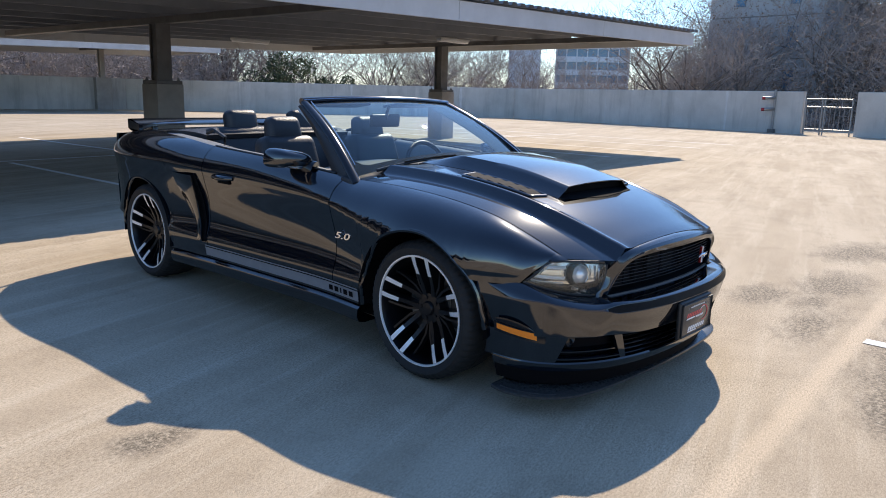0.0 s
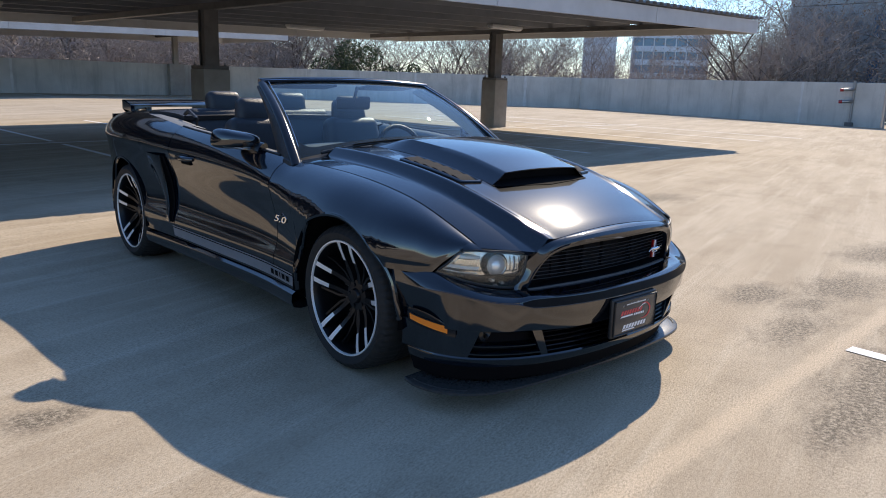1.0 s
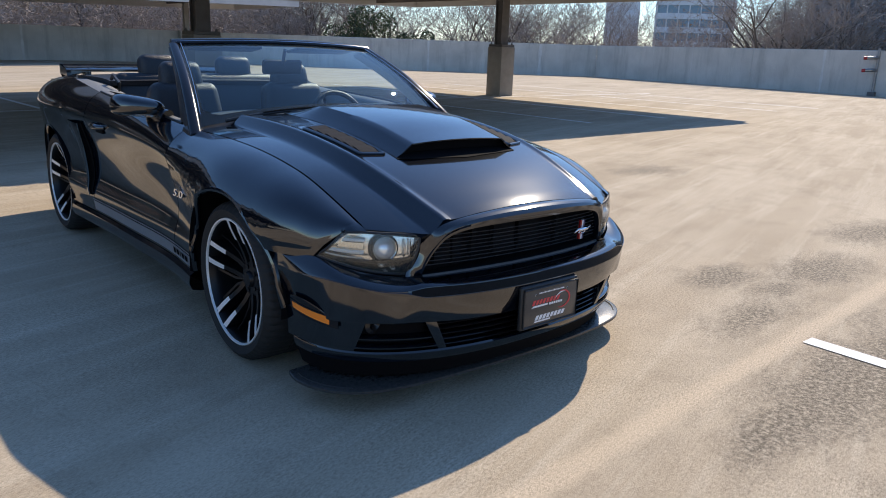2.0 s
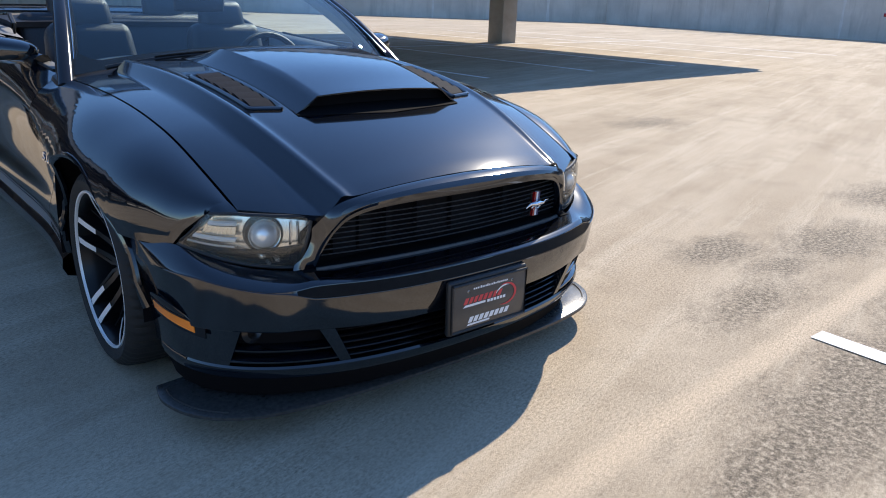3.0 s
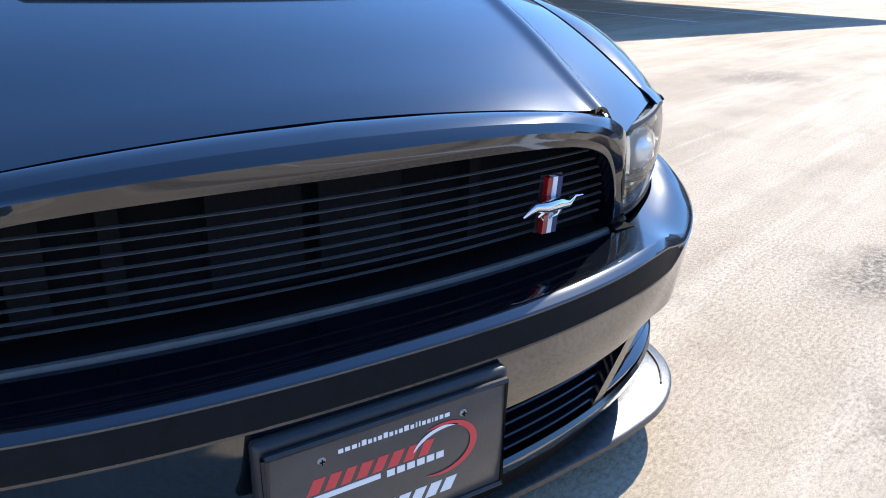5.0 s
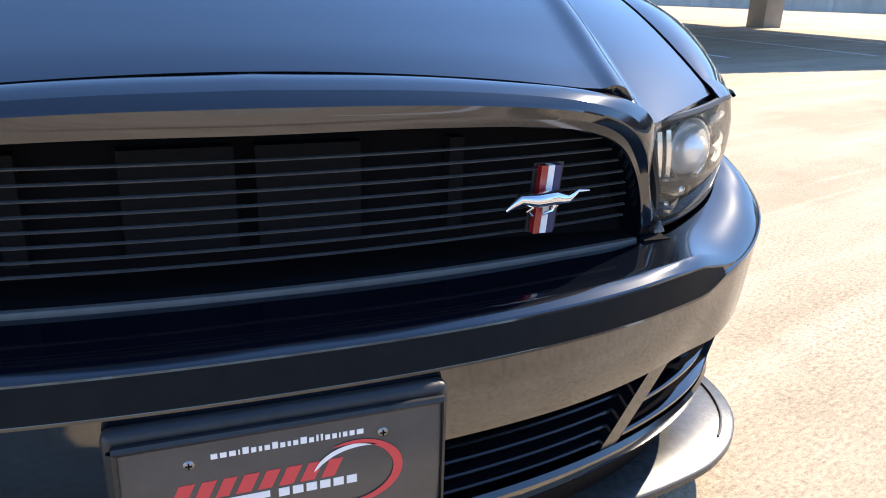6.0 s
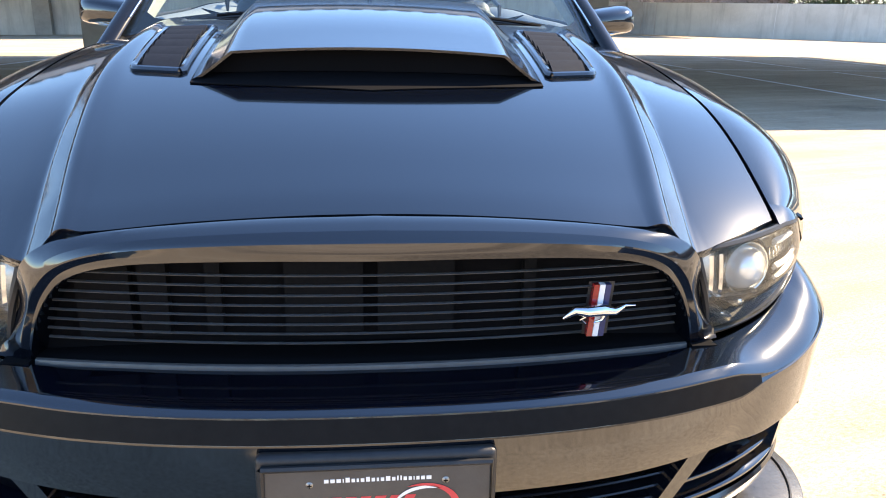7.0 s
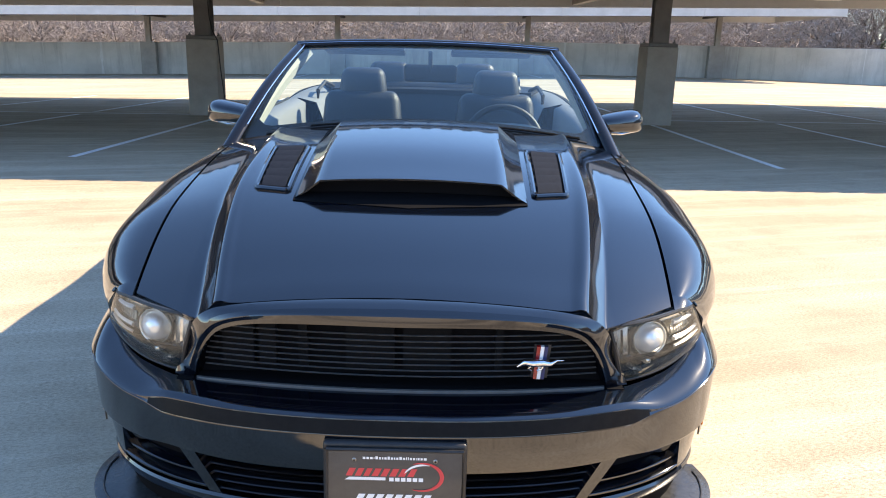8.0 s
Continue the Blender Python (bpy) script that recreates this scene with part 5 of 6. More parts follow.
def ws_top(x):
    q = (x / 0.60) ** 2
    return Vector((x, 1.150 + 0.055 * q, 1.292 - 0.020 * q))


rows = []
for u in np.linspace(-1, 1, 33):
    a, b = ws_bottom(u * 0.735), ws_top(u * 0.585)
    row = []
    for v in np.linspace(0, 1, 17):
        p = a.lerp(b, v)
        k = math.sin(v * math.pi) * 0.028
        row.append((p.x, p.y - k * 0.75, p.z + k))
    rows.append(row)
screen = part("windscreen", skin("windscreen", rows, (0, 1.6, 0.8), 0.0), GLASS, CAR, "tinted windscreen glass")
screen.visible_shadow = False
# dark ceramic band round the glass
band = []
for u in np.linspace(-1, 1, 33):
    row = []
    for v in (0.94, 0.97, 1.0):
        p = ws_bottom(u * 0.735).lerp(ws_top(u * 0.585), v)
        k = math.sin(v * math.pi) * 0.028
        row.append((p.x, p.y - k * 0.75 + 0.004, p.z + k - 0.004))
    band.append(row)
part("shade_band", skin("shade_band", band, (0, 1.6, 0.8), 0.0), MATT, screen)
frit = []
for u in np.linspace(-1, 1, 41):
    row = []
    top = 0.085 + 0.10 * sm(0.86, 1.0, abs(u))
    for q in np.linspace(0, 1, 6):
        v = top * q
        p = ws_bottom(u * 0.735).lerp(ws_top(u * 0.585), v)
        k = math.sin(v * math.pi) * 0.028
        row.append((p.x, p.y - k * 0.75 + 0.004, p.z + k - 0.004))
    frit.append(row)
part("edge_band", skin("edge_band", frit, (0, 1.6, 0.8), 0.0), MATT, screen)
for side in (1, -1):
    # pillar
    s = Sink()
    path, rad = [], []
    for v in np.linspace(0, 1, 13):
        p = Vector((side * 0.772, 0.545, 0.872)).lerp(Vector((side * 0.606, 1.205, 1.268)), v)
        k = math.sin(v * math.pi) * 0.028
        path.append((p.x, p.y - k * 0.6, p.z + k * 0.9))
        rad.append(lerp(0.029, 0.025, v))
    s.tube(path, rad, 14, True, 0.62)
    pl = part("pillar", s.mesh("pillar"), GLOSSBLACK, CAR, "black windscreen pillar with a bright strip")
    s = Sink()
    s.tube([(p[0] - side * 0.030, p[1] - 0.016, p[2] + 0.010) for p in path[2:]], 0.0024, 6)
    part("bright_strip", s.mesh("bright_strip"), CHROME, pl)
    rows = []
    for k, p in enumerate(path):
        v = k / 12
        w = lerp(0.16, 0.06, v)
        rows.append([(p[0] + side * 0.012, p[1] + 0.01, p[2] - 0.012), (p[0] + side * 0.018, p[1] + w * 0.5, p[2] - 0.014), (p[0] + side * 0.004, p[1] + w, p[2] - 0.022), (p[0] - side * 0.035, p[1] + w * 0.9, p[2] - 0.03)])
    lining = [[(p[0] - side * 0.020, p[1] + 0.014, p[2] - 0.012), (p[0] - side * 0.046, p[1] + 0.040, p[2] - 0.012), (p[0] - side * 0.050, p[1] + 0.085, p[2] - 0.030), (p[0] - side * 0.026, p[1] + 0.105, p[2] - 0.044)] for p in path]
    part("pillar_lining", skin("pillar_lining", lining, (side * 2, 1.2, 0.9), 0.0), PALETRIM, pl, "pale grey pillar lining")
    part("pillar_trim", skin("pillar_trim", rows, (0, 1.2, 0.9), 0.0), TRIM, pl, "black pillar trim and door seal")
    rows = []
    for v in np.linspace(0, 1, 12):
        a, b = ws_bottom(side * 0.735), ws_top(side * 0.585)
        p = a.lerp(b, v)
        k = math.sin(v * math.pi) * 0.028
        w = lerp(0.034, 0.018, v)
        rows.append([(p.x - side * t, p.y - k * 0.75 + 0.005, p.z + k - 0.003) for t in (-0.01, w * 0.5, w)])
    part("pillar_band", skin("pillar_band", rows, (0, 1.6, 0.8), 0.0), MATT, pl)
s = Sink()
path = []
for x in np.linspace(-0.612, 0.612, 25):
    p = ws_top(x)
    path.append((p.x, p.y + 0.022, p.z + 0.004))
s.tube(path, 0.030, 12, True, 0.72)
header = part("header_bar", s.mesh("header_bar"), GLOSSBLACK, CAR, "black windscreen header bar")
s = Sink()
s.tube([(p[0], p[1] - 0.026, p[2] + 0.010) for p in path], 0.002, 6)
part("bright_strip", s.mesh("bright_strip"), CHROME, header)
s = Sink()
s.tube([(0.014, 1.16, 1.262), (0.014, 1.18, 1.215), (0.014, 1.192, 1.17)], 0.010, 8)
ms = part("rear_view_mirror", s.mesh("mirror_stem"), TRIM, header, "black interior mirror")
part("mirror_body", moved(rounded_box((0.25, 0.03, 0.082), 0.016, 3), pose(0.014, 1.20, 1.163, 6)), TRIM, ms)
for x in (-0.3, 0.3):
    part("sun_visor", moved(rounded_box((0.38, 0.14, 0.018), 0.008, 2), pose(x, 1.26, 1.258, -8)), LEATHER, header)


# ---- door mirrors ----
for side in (1, -1):
    bm = bmesh.new()
    bmesh.ops.create_uvsphere(bm, u_segments=28, v_segments=18, radius=1.0)
    for v in bm.verts:
        x, y, z = v.co
        x = math.copysign(abs(x) ** 0.55, x)
        z = math.copysign(abs(z) ** (0.70 if z > 0 else 0.45), z)
        y = max(y, -1) * (1.0 if y < 0 else 0.35)
        v.co = (x * 0.118 * (1 - 0.06 * z), y * 0.115 + 0.028 * x, z * (0.050 + 0.008 * x) + 0.010 * x)
    if side < 0:
        for v in bm.verts:
            v.co.x *= -1
        bmesh.ops.reverse_faces(bm, faces=bm.faces)
    wm = part("wing_mirror", moved(bm, pose(side * 0.875, 1.02, 0.975)), PAINT, CAR, "gloss black door mirror")
    P = [[(side * 0.875 + a * 0.092, 1.062 + 0.02 * a * side, 0.975 + b * 0.038 + 0.008 * a * side) for b in np.linspace(-1, 1, 5)] for a in np.linspace(-1, 1, 7)]
    part("mirror_glass", skin("mirror_glass", P, (side * 0.89, 0.5, 0.97), 0.006), MIRROR, wm)
    s = Sink()
    s.tube([(side * 0.775, 0.90, 0.915), (side * 0.810, 0.96, 0.940), (side * 0.850, 1.01, 0.955)], [0.05, 0.034, 0.028], 12)
    part("mirror_arm", s.mesh("mirror_arm"), GLOSSBLACK, wm)
    s = Sink()
    s.tube([(side * 0.79, 0.925, 0.932), (side * 0.88, 0.928, 0.930), (side * 0.965, 0.965, 0.944)], [0.006, 0.006, 0.004], 6)
    part("bright_line", s.mesh("bright_line"), CHROME, wm)

# ---- door handles, badges, vents ----
for side, door in zip((1, -1), doors):
    W = side_profile(1.62, 0.80, 10)[-1, 0]
    s = Sink()
    s.tube([(side * (W + t), y, 0.815 + 0.008 * (y - 1.6)) for y, t in ((1.545, 0.0), (1.57, 0.026), (1.64, 0.032), (1.71, 0.026), (1.735, 0.0))], [0.013, 0.016, 0.017, 0.016, 0.013], 10)
    part("handle", s.mesh("handle"), PAINT, door, "gloss black door handle")
    s = Sink()
    s.box((side * (W - 0.002), 1.64, 0.805), (0.012, 0.13, 0.055))
    part("handle_recess", s.mesh("handle_recess", False), MATT, door)
    # inner trim
    P = [[(side * x, y, z) for x, z in ((belt_x(y) - 0.002, belt_z(y) - 0.004), (belt_x(y) - 0.05, belt_z(y) + 0.004), (belt_x(y) - 0.10, belt_z(y) - 0.02), (0.70, 0.80), (0.69, 0.62), (0.65, 0.58), (0.68, 0.52), (0.70, 0.25))] for y in np.linspace(0.70, 1.865, 14)]
    tr = part("inner_trim", skin("inner_trim", P, (side * 2, 1.2, 0.4), 0.0, 75), GREYTRIM, door, "dark grey door trim")
    part("armrest", moved(rounded_box((0.09, 0.55, 0.06), 0.02, 3), pose(side * 0.655, 1.35, 0.62)), LEATHER, tr)
    # belt strip
    s = Sink()
    s.tube([(side * (belt_x(y) - 0.004), y, belt_z(y) + 0.003) for y in np.linspace(0.72, 1.865, 14)], 0.006, 6)
    part("belt_strip", s.mesh("belt_strip"), TRIM, door)
for side, q in zip((1, -1), quarters):
    # side scoop ahead of the rear wheel: a blade that stands off the panel, open at its front edge
    def flank_x(y, z):
        pr = side_profile(y, 0.3, 40)
        return np.interp(z, pr[::-1, 2], pr[::-1, 0])
    rows, slot = [], []
    for t in np.linspace(0, 1, 14):
        z = lerp(0.800, 0.385, t)
        y0 = lerp(1.985, 1.905, t)
        y1 = lerp(2.235, 1.985, sm(0.0, 1.0, t))
        lift = 0.040 * math.sin(math.pi * (0.12 + 0.80 * t)) ** 0.7
        row = []
        for k, up in ((0.0, 0.78), (0.0, 1.0), (0.12, 1.04), (0.35, 0.92), (0.6, 0.62), (0.82, 0.25), (1.0, 0.03)):
            y = lerp(y0, y1, k)
            row.append((side * (flank_x(y, z) + 0.002 + lift * up), y, z))
        rows.append(row)
        slot.append([(side * (flank_x(y0 - 0.004, z) + 0.003), y0 - 0.026, z), (side * (flank_x(y0, z) + 0.0035), y0 + 0.010, z), (side * (flank_x(y0 + 0.02, z) + lift * 0.75), y0 + 0.014, z)])
    sc = part("side_scoop", skin("side_scoop", rows, (0, 2.1, 0.6), 0.0, 25), PAINT, q, "gloss black side scoop")
    part("intake", skin("intake", slot, (0, 2.1, 0.6), 0.0), MATT, sc, "matt black scoop intake")
    # round fuel cap bulge and rear inner trim
    P = [[(side * x, y, z) for x, z in ((belt_x(y) - 0.002, belt_z(y) - 0.004), (belt_x(y) - 0.06, belt_z(y) + 0.004), (belt_x(y) - 0.16, belt_z(y) - 0.02), (0.58, 0.80), (0.58, 0.45))] for y in np.linspace(1.875, 2.62, 10)]
    part("inner_trim", skin("inner_trim", P, (side * 2, 2.2, 0.4), 0.0, 75), GREYTRIM, q, "dark grey rear side trim")
for side, fd in zip((1, -1), fenders):
    # engine size lettering behind the front wheel
    tc = bpy.data.curves.new("engine_badge", "FONT")
    tc.body = "5.0"
    tc.size, tc.extrude, tc.bevel_depth, tc.align_x = 0.068, 0.003, 0.0012, "CENTER"
    tc.space_character, tc.shear = 1.0, 0.25
    tob = bpy.data.objects.new("engine_badge", tc)
    me = bpy.data.meshes.new_from_object(tob)
    bpy.data.objects.remove(tob)
    pr = side_profile(0.545, 0.3, 60)
    x = max(np.interp(z, pr[::-1, 2], pr[::-1, 0]) for z in (0.595, 0.62, 0.645))
    me.transform(Matrix.Diagonal((1.4, 0.72, 1, 1)))
    me.transform(pose(side * (x + 0.005), 0.545, 0.600, 90, 0, 90 * side))
    part("engine_badge", me, CHROME, fd, "chrome engine size numerals")


# ---- rear deck, boot lid, spoiler, tail ----
rows = []
for u in np.linspace(-1, 1, 25):
    row = []
    for y in np.linspace(2.62, 3.60, 18):
        x = u * (belt_x(y) - 0.004)
        row.append((x, y, belt_z(y) + 0.018 * (1 - u * u) - 0.01 * sm(3.45, 3.6, y)))
    rows.append(row)
part("boot_lid", skin("boot_lid", rows, (0, 3.1, 0.4), 0.02), PAINT, CAR, "gloss black boot lid")
rows = []
for u in np.linspace(-1, 1, 21):
    row = []
    for y in np.linspace(2.30, 2.66, 9):
        x = u * lerp(0.62, 0.72, sm(2.3, 2.6, y))
        row.append((x, y, belt_z(y) + 0.005 + 0.045 * math.sin(math.pi * (y - 2.27) / 0.42) * (1 - 0.6 * u * u)))
    rows.append(row)
part("folded_roof", skin("folded_roof", rows, (0, 2.5, 0.4), 0.03), LEATHER, CAR, "folded black fabric roof under its cover")
rows = []
for u in np.linspace(-1, 1, 33):
    x = 0.64 * u
    y = 3.36 + 0.14 * (1 - u * u) + 0.02
    d = 0.014 + 0.045 * sm(0.70, 1.0, abs(u))
    rows.append([(x, y + a, z - 0.022) for a, z in ((-0.12, 1.082), (-0.06, 1.102), (0.0, 1.116), (0.055, 1.118), (0.065, 1.106 - d), (0.02, 1.088 - d), (-0.06, 1.076 - d), (-0.12, 1.078 - d * 0.6), (-0.12, 1.082))])
spoiler = part("spoiler", skin("spoiler", rows, (0, 3.5, 1.095), 0.0), PAINT, CAR, "gloss black boot spoiler on pedestals")
for side in (1, -1):
    P = [[(side * 0.64, 3.26 + 0.185 * t, z - 0.022) for z in (1.035 + 0.012 * t, 1.06, 1.080 + 0.036 * t)] for t in np.linspace(0, 1, 6)]
    part("end_plate", skin("end_plate", P, (0, 3.4, 1.0), 0.03), PAINT, spoiler)
    part("pedestal", moved(rounded_box((0.05, 0.13, 0.09), 0.015, 2), pose(side * 0.47, 3.40, 1.025)), PAINT, spoiler)
rows = []
for u in np.linspace(-1, 1, 33):
    row = []
    for z in np.linspace(0.98, 0.30, 14):
        x = u * 0.68
        y = 3.57 + 0.10 * (1 - abs(u) ** 3.0) + 0.02 * math.sin((0.98 - z) / 0.68 * math.pi)
        row.append((x, y - 0.12 * sm(0.42, 0.28, z), z))
    rows.append(row)
rb = part("rear_bumper", skin("rear_bumper", rows, (0, 3.0, 0.6), 0.02), PAINT, CAR, "gloss black rear bumper")
for side in (1, -1):
    for k in range(3):
        x0 = 0.32 + 0.108 * k
        P = []
        for x in np.linspace(x0, x0 + 0.095, 6):
            y = 3.57 + 0.10 * (1 - (x / 0.68) ** 3.0) + 0.03
            P.append([(side * x, y, z) for z in np.linspace(0.90, 0.70, 5)])
        part("tail_lamp", skin("tail_lamp", P, (0, 3.0, 0.7), 0.02), RED, rb, "red tail lamp bar")


# ---- cabin ----
def cabin():
    rows = []
    for x in np.linspace(-0.70, 0.70, 29):
        hump = 0.028 * math.exp(-((x - 0.37) / 0.17) ** 4) + 0.012 * math.exp(-((x + 0.34) / 0.22) ** 4)
        prof = ((0.58, 0.925), (0.72, 0.935), (0.86, 0.942 + hump * 0.4), (0.98, 0.935 + hump), (1.045, 0.905 + hump), (1.06, 0.86 + hump * 0.4), (1.05, 0.72), (0.98, 0.60), (0.80, 0.50))
        rows.append([(x, y, z - 0.03 * (x / 0.7) ** 4) for y, z in prof])
    dash = part("dashboard", skin("dashboard", rows, (0, 0.7, 0.4), 0.0), VINYL, CAR, "dark grey dashboard")
    s = Sink()
    ring = [(0.37 + 0.182 * math.cos(a), 1.155 + 0.182 * math.sin(a) * 0.38, 0.845 + 0.182 * math.sin(a) * 0.93) for a in np.linspace(0, 2 * math.pi, 41)]
    s.tube(ring, 0.0155, 10, False)
    wh = part("steering_wheel", s.mesh("steering_wheel"), LEATHER, dash, "black leather steering wheel with bright spokes")
    s = Sink()
    for a in (radians(8), radians(172), radians(270)):
        s.tube([(0.37, 1.145, 0.845), (0.37 + 0.175 * math.cos(a), 1.155 + 0.175 * math.sin(a) * 0.38, 0.845 + 0.175 * math.sin(a) * 0.93)], [0.022, 0.015], 8, True, 0.5)
    part("spokes", s.mesh("spokes"), SILVER, wh)
    part("wheel_hub", moved(rounded_box((0.13, 0.06, 0.11), 0.025, 3), pose(0.37, 1.14, 0.84, -22)), VINYL, wh)
    s = Sink()
    s.tube([(0.37, 0.95, 0.79), (0.37, 1.13, 0.84)], 0.035, 10)
    part("column", s.mesh("column"), TRIM, wh)
    part("console", moved(rounded_box((0.24, 1.1, 0.30), 0.03, 3), pose(0, 1.45, 0.42)), VINYL, CAR, "dark centre console")
    # front and rear seats
    for x in (-0.365, 0.365):
        base = part("front_seat", moved(rounded_box((0.50, 0.52, 0.20), 0.06, 4), pose(x, 1.42, 0.46, 6)), LEATHER, CAR, "black leather front seat")
        bm = rounded_box((0.50, 0.16, 0.62), 0.06, 4)
        for v in bm.verts:
            k = (v.co.z + 0.31) / 0.62
            v.co.x *= lerp(1.0, 0.80, sm(0.55, 1.0, k))
            v.co.y += -0.03 * (abs(v.co.x) / 0.25) ** 2 * (1 - k * 0.4)
        part("backrest", moved(bm, pose(x, 1.70, 0.74, -14)), LEATHER, base)
        bm = rounded_box((0.258, 0.115, 0.238), 0.045, 4)
        for v in bm.verts:
            v.co.x *= 1.0 - 0.10 * (v.co.z / 0.1)
            v.co.y += 0.012 * (v.co.z / 0.1) ** 2
        part("headrest", moved(bm, pose(x, 1.765, 1.054, -10)), LEATHER, base)
        s = Sink()
        for d in (-0.05, 0.05):
            s.tube([(x + d, 1.765, 0.90), (x + d, 1.765, 1.0)], 0.007, 6)
        part("headrest_post", s.mesh("headrest_post"), CHROME, base)
    rear = part("rear_seat", moved(rounded_box((1.12, 0.50, 0.16), 0.05, 3), pose(0, 2.12, 0.48, 6)), LEATHER, CAR, "black leather rear bench seat")
    part("backrest", moved(rounded_box((1.14, 0.15, 0.56), 0.05, 3), pose(0, 2.34, 0.80, -16)), LEATHER, rear)
    for x in (-0.27, 0.27):
        bm = rounded_box((0.25, 0.12, 0.19), 0.05, 4)
        part("headrest", moved(bm, pose(x, 2.43, 1.10, -12)), LEATHER, rear)
    # bright bracket and strap by the rear side glass
    for side in (1, -1):
        s = Sink()
        s.tube([(side * 0.66, 2.02, 0.86), (side * 0.655, 2.0, 1.03), (side * 0.64, 2.16, 1.07), (side * 0.61, 2.30, 1.04)], 0.012, 6)
        part("belt_guide", s.mesh("belt_guide"), TRIM, rear)


cabin()


# ---- wheels ----
def wheel(name="wheel"):
    root = bpy.data.objects.new(name, None)
    scene.collection.objects.link(root)
    root.parent = CAR
    root["label"] = "black alloy wheel with machined twin spokes"
    s = Sink()
    R, w = TYRE_R, 0.128
    prof = [(-w + 0.004, 0.262), (-w - 0.006, 0.275), (-w - 0.012, 0.300), (-w + 0.004, 0.322), (-w + 0.022, R - 0.004), (-0.06, R), (-0.004, R), (-0.002, R - 0.007), (0.002, R - 0.007), (0.004, R), (0.06, R), (w - 0.022, R - 0.004), (w - 0.004, 0.322), (w + 0.012, 0.300), (w + 0.006, 0.275), (w - 0.004, 0.262)]
    s.lathe(prof, 180, "x")
    n = len(prof)
    for k in range(180):                                   # tread blocks cut into both shoulders
        if k % 3 == 0:
            for j in (3, 4, 5, 10, 11, 12):
                x, y, z = s.v[k * n + j]
                f = 1 - 0.007 / math.hypot(y, z)
                s.v[k * n + j] = (x, y * f, z * f)
    part("tyre", s.mesh("tyre"), RUBBER, root, "black low-profile tyre")
    s = Sink()
    s.lathe([(w - 0.004, 0.264), (w + 0.002, 0.261), (w - 0.010, 0.254), (w - 0.05, 0.246), (-w, 0.250)], 72, "x")
    part("rim", s.mesh("rim"), ALLOY_BLACK, root, "gloss black rim barrel")
    s = Sink()
    s.lathe([(w - 0.003, 0.267), (w + 0.004, 0.2650), (w + 0.0035, 0.2585), (w - 0.004, 0.2560)], 72, "x")
    part("rim_edge", s.mesh("rim_edge"), SILVER, root, "machined bright rim edge")
    s = Sink()
    s.lathe([(0.067, 0.0), (0.066, 0.028), (0.060, 0.033), (0.052, 0.036), (0.050, 0.072), (0.03, 0.080), (0.0, 0.082)], 40, "x")
    hub = part("hub", s.mesh("hub"), ALLOY_BLACK, root)
    for k in range(5):
        a = 2 * math.pi * (k + 0.5) / 5
        n = Sink()
        n.tube([(0.040, 0.053 * math.cos(a), 0.053 * math.sin(a)), (0.056, 0.053 * math.cos(a), 0.053 * math.sin(a))], 0.010, 6)
        part("wheel_nut", n.mesh("wheel_nut", False), ALLOY_BLACK, hub)
    for k in range(5):
        m = Matrix.Rotation(2 * math.pi * k / 5, 4, "X")
        for sy in (-1, 1):
            # twin spoke: black inner run, machined outer run
            def ring(r, half, off, x0, x1):
                return [(m @ Vector((x, off + d, r)))[:] for x, d in ((x1, -half), (x1, half), (x0, half * 1.15), (x0, -half * 1.15))]
            rs = [(0.060, 0.012, 0.026, 0.015, 0.052), (0.11, 0.011, 0.032, 0.02, 0.064), (0.160, 0.010, 0.037, 0.03, 0.084), (0.166, 0.0115, 0.038, 0.032, 0.088), (0.215, 0.0125, 0.041, 0.055, 0.108), (0.256, 0.0135, 0.0425, 0.075, 0.121)]
            pts = [ring(r, h, sy * o, x0, x1) for r, h, o, x0, x1 in rs]
            g = Sink()
            g.grid([p + p[:1] for p in pts], True)
            sp = part("spoke", g.mesh("spoke"), ALLOY_BLACK, root)
            f = Sink()
            rows = []
            for r, h, o, x0, x1 in rs[3:]:
                rows.append([(m @ Vector((x1 + 0.0025, sy * o + d, r)))[:] for d in (-h * 0.88, h * 0.88)])
            f.grid(rows, True)
            part("machined_face", f.mesh("machined_face", False), SILVER, sp, "bright machined spoke face")
        # fork between the twins
        m2 = m @ Matrix.Rotation(math.pi / 5, 4, "X")
        for sy in (-1, 1):
            g = Sink()
            rows = []
            for r, o, x1 in ((0.06, 0.006, 0.048), (0.13, 0.014, 0.056), (0.20, 0.045, 0.070), (0.252, 0.075, 0.090)):
                rows.append([(m2 @ Vector((x, sy * o + d, r)))[:] for x, d in ((x1, -0.006), (x1, 0.006), (x1 - 0.03, 0.008), (x1 - 0.03, -0.008), (x1, -0.006))])
            g.grid(rows, True)
            part("fork", g.mesh("fork"), ALLOY_BLACK, root)
    s = Sink()
    s.lathe([(0.0, 0.07), (0.0, 0.172), (-0.028, 0.172), (-0.028, 0.07)], 48, "x")
    part("brake_disc", s.mesh("brake_disc"), DISC, root, "bare steel brake disc")
    part("brake_caliper", moved(rounded_box((0.09, 0.09, 0.20), 0.02, 2), pose(-0.025, 0.145, 0.02)), TRIM, root)
    s = Sink()
    s.lathe([(-0.10, 0.0), (-0.10, 0.246)], 48, "x")
    part("back_plate", s.mesh("back_plate"), MATT, root)
    return root


first = wheel()
first.matrix_basis = pose(0.738, 0.0, HUB_Z, 20)
for x, y, a in ((-0.738, 0.0, 0), (0.742, REAR_Y, 33), (-0.742, REAR_Y, 0)):
    copy_thing(first, pose(x, y, HUB_Z, a, 0, 0 if x > 0 else 180))


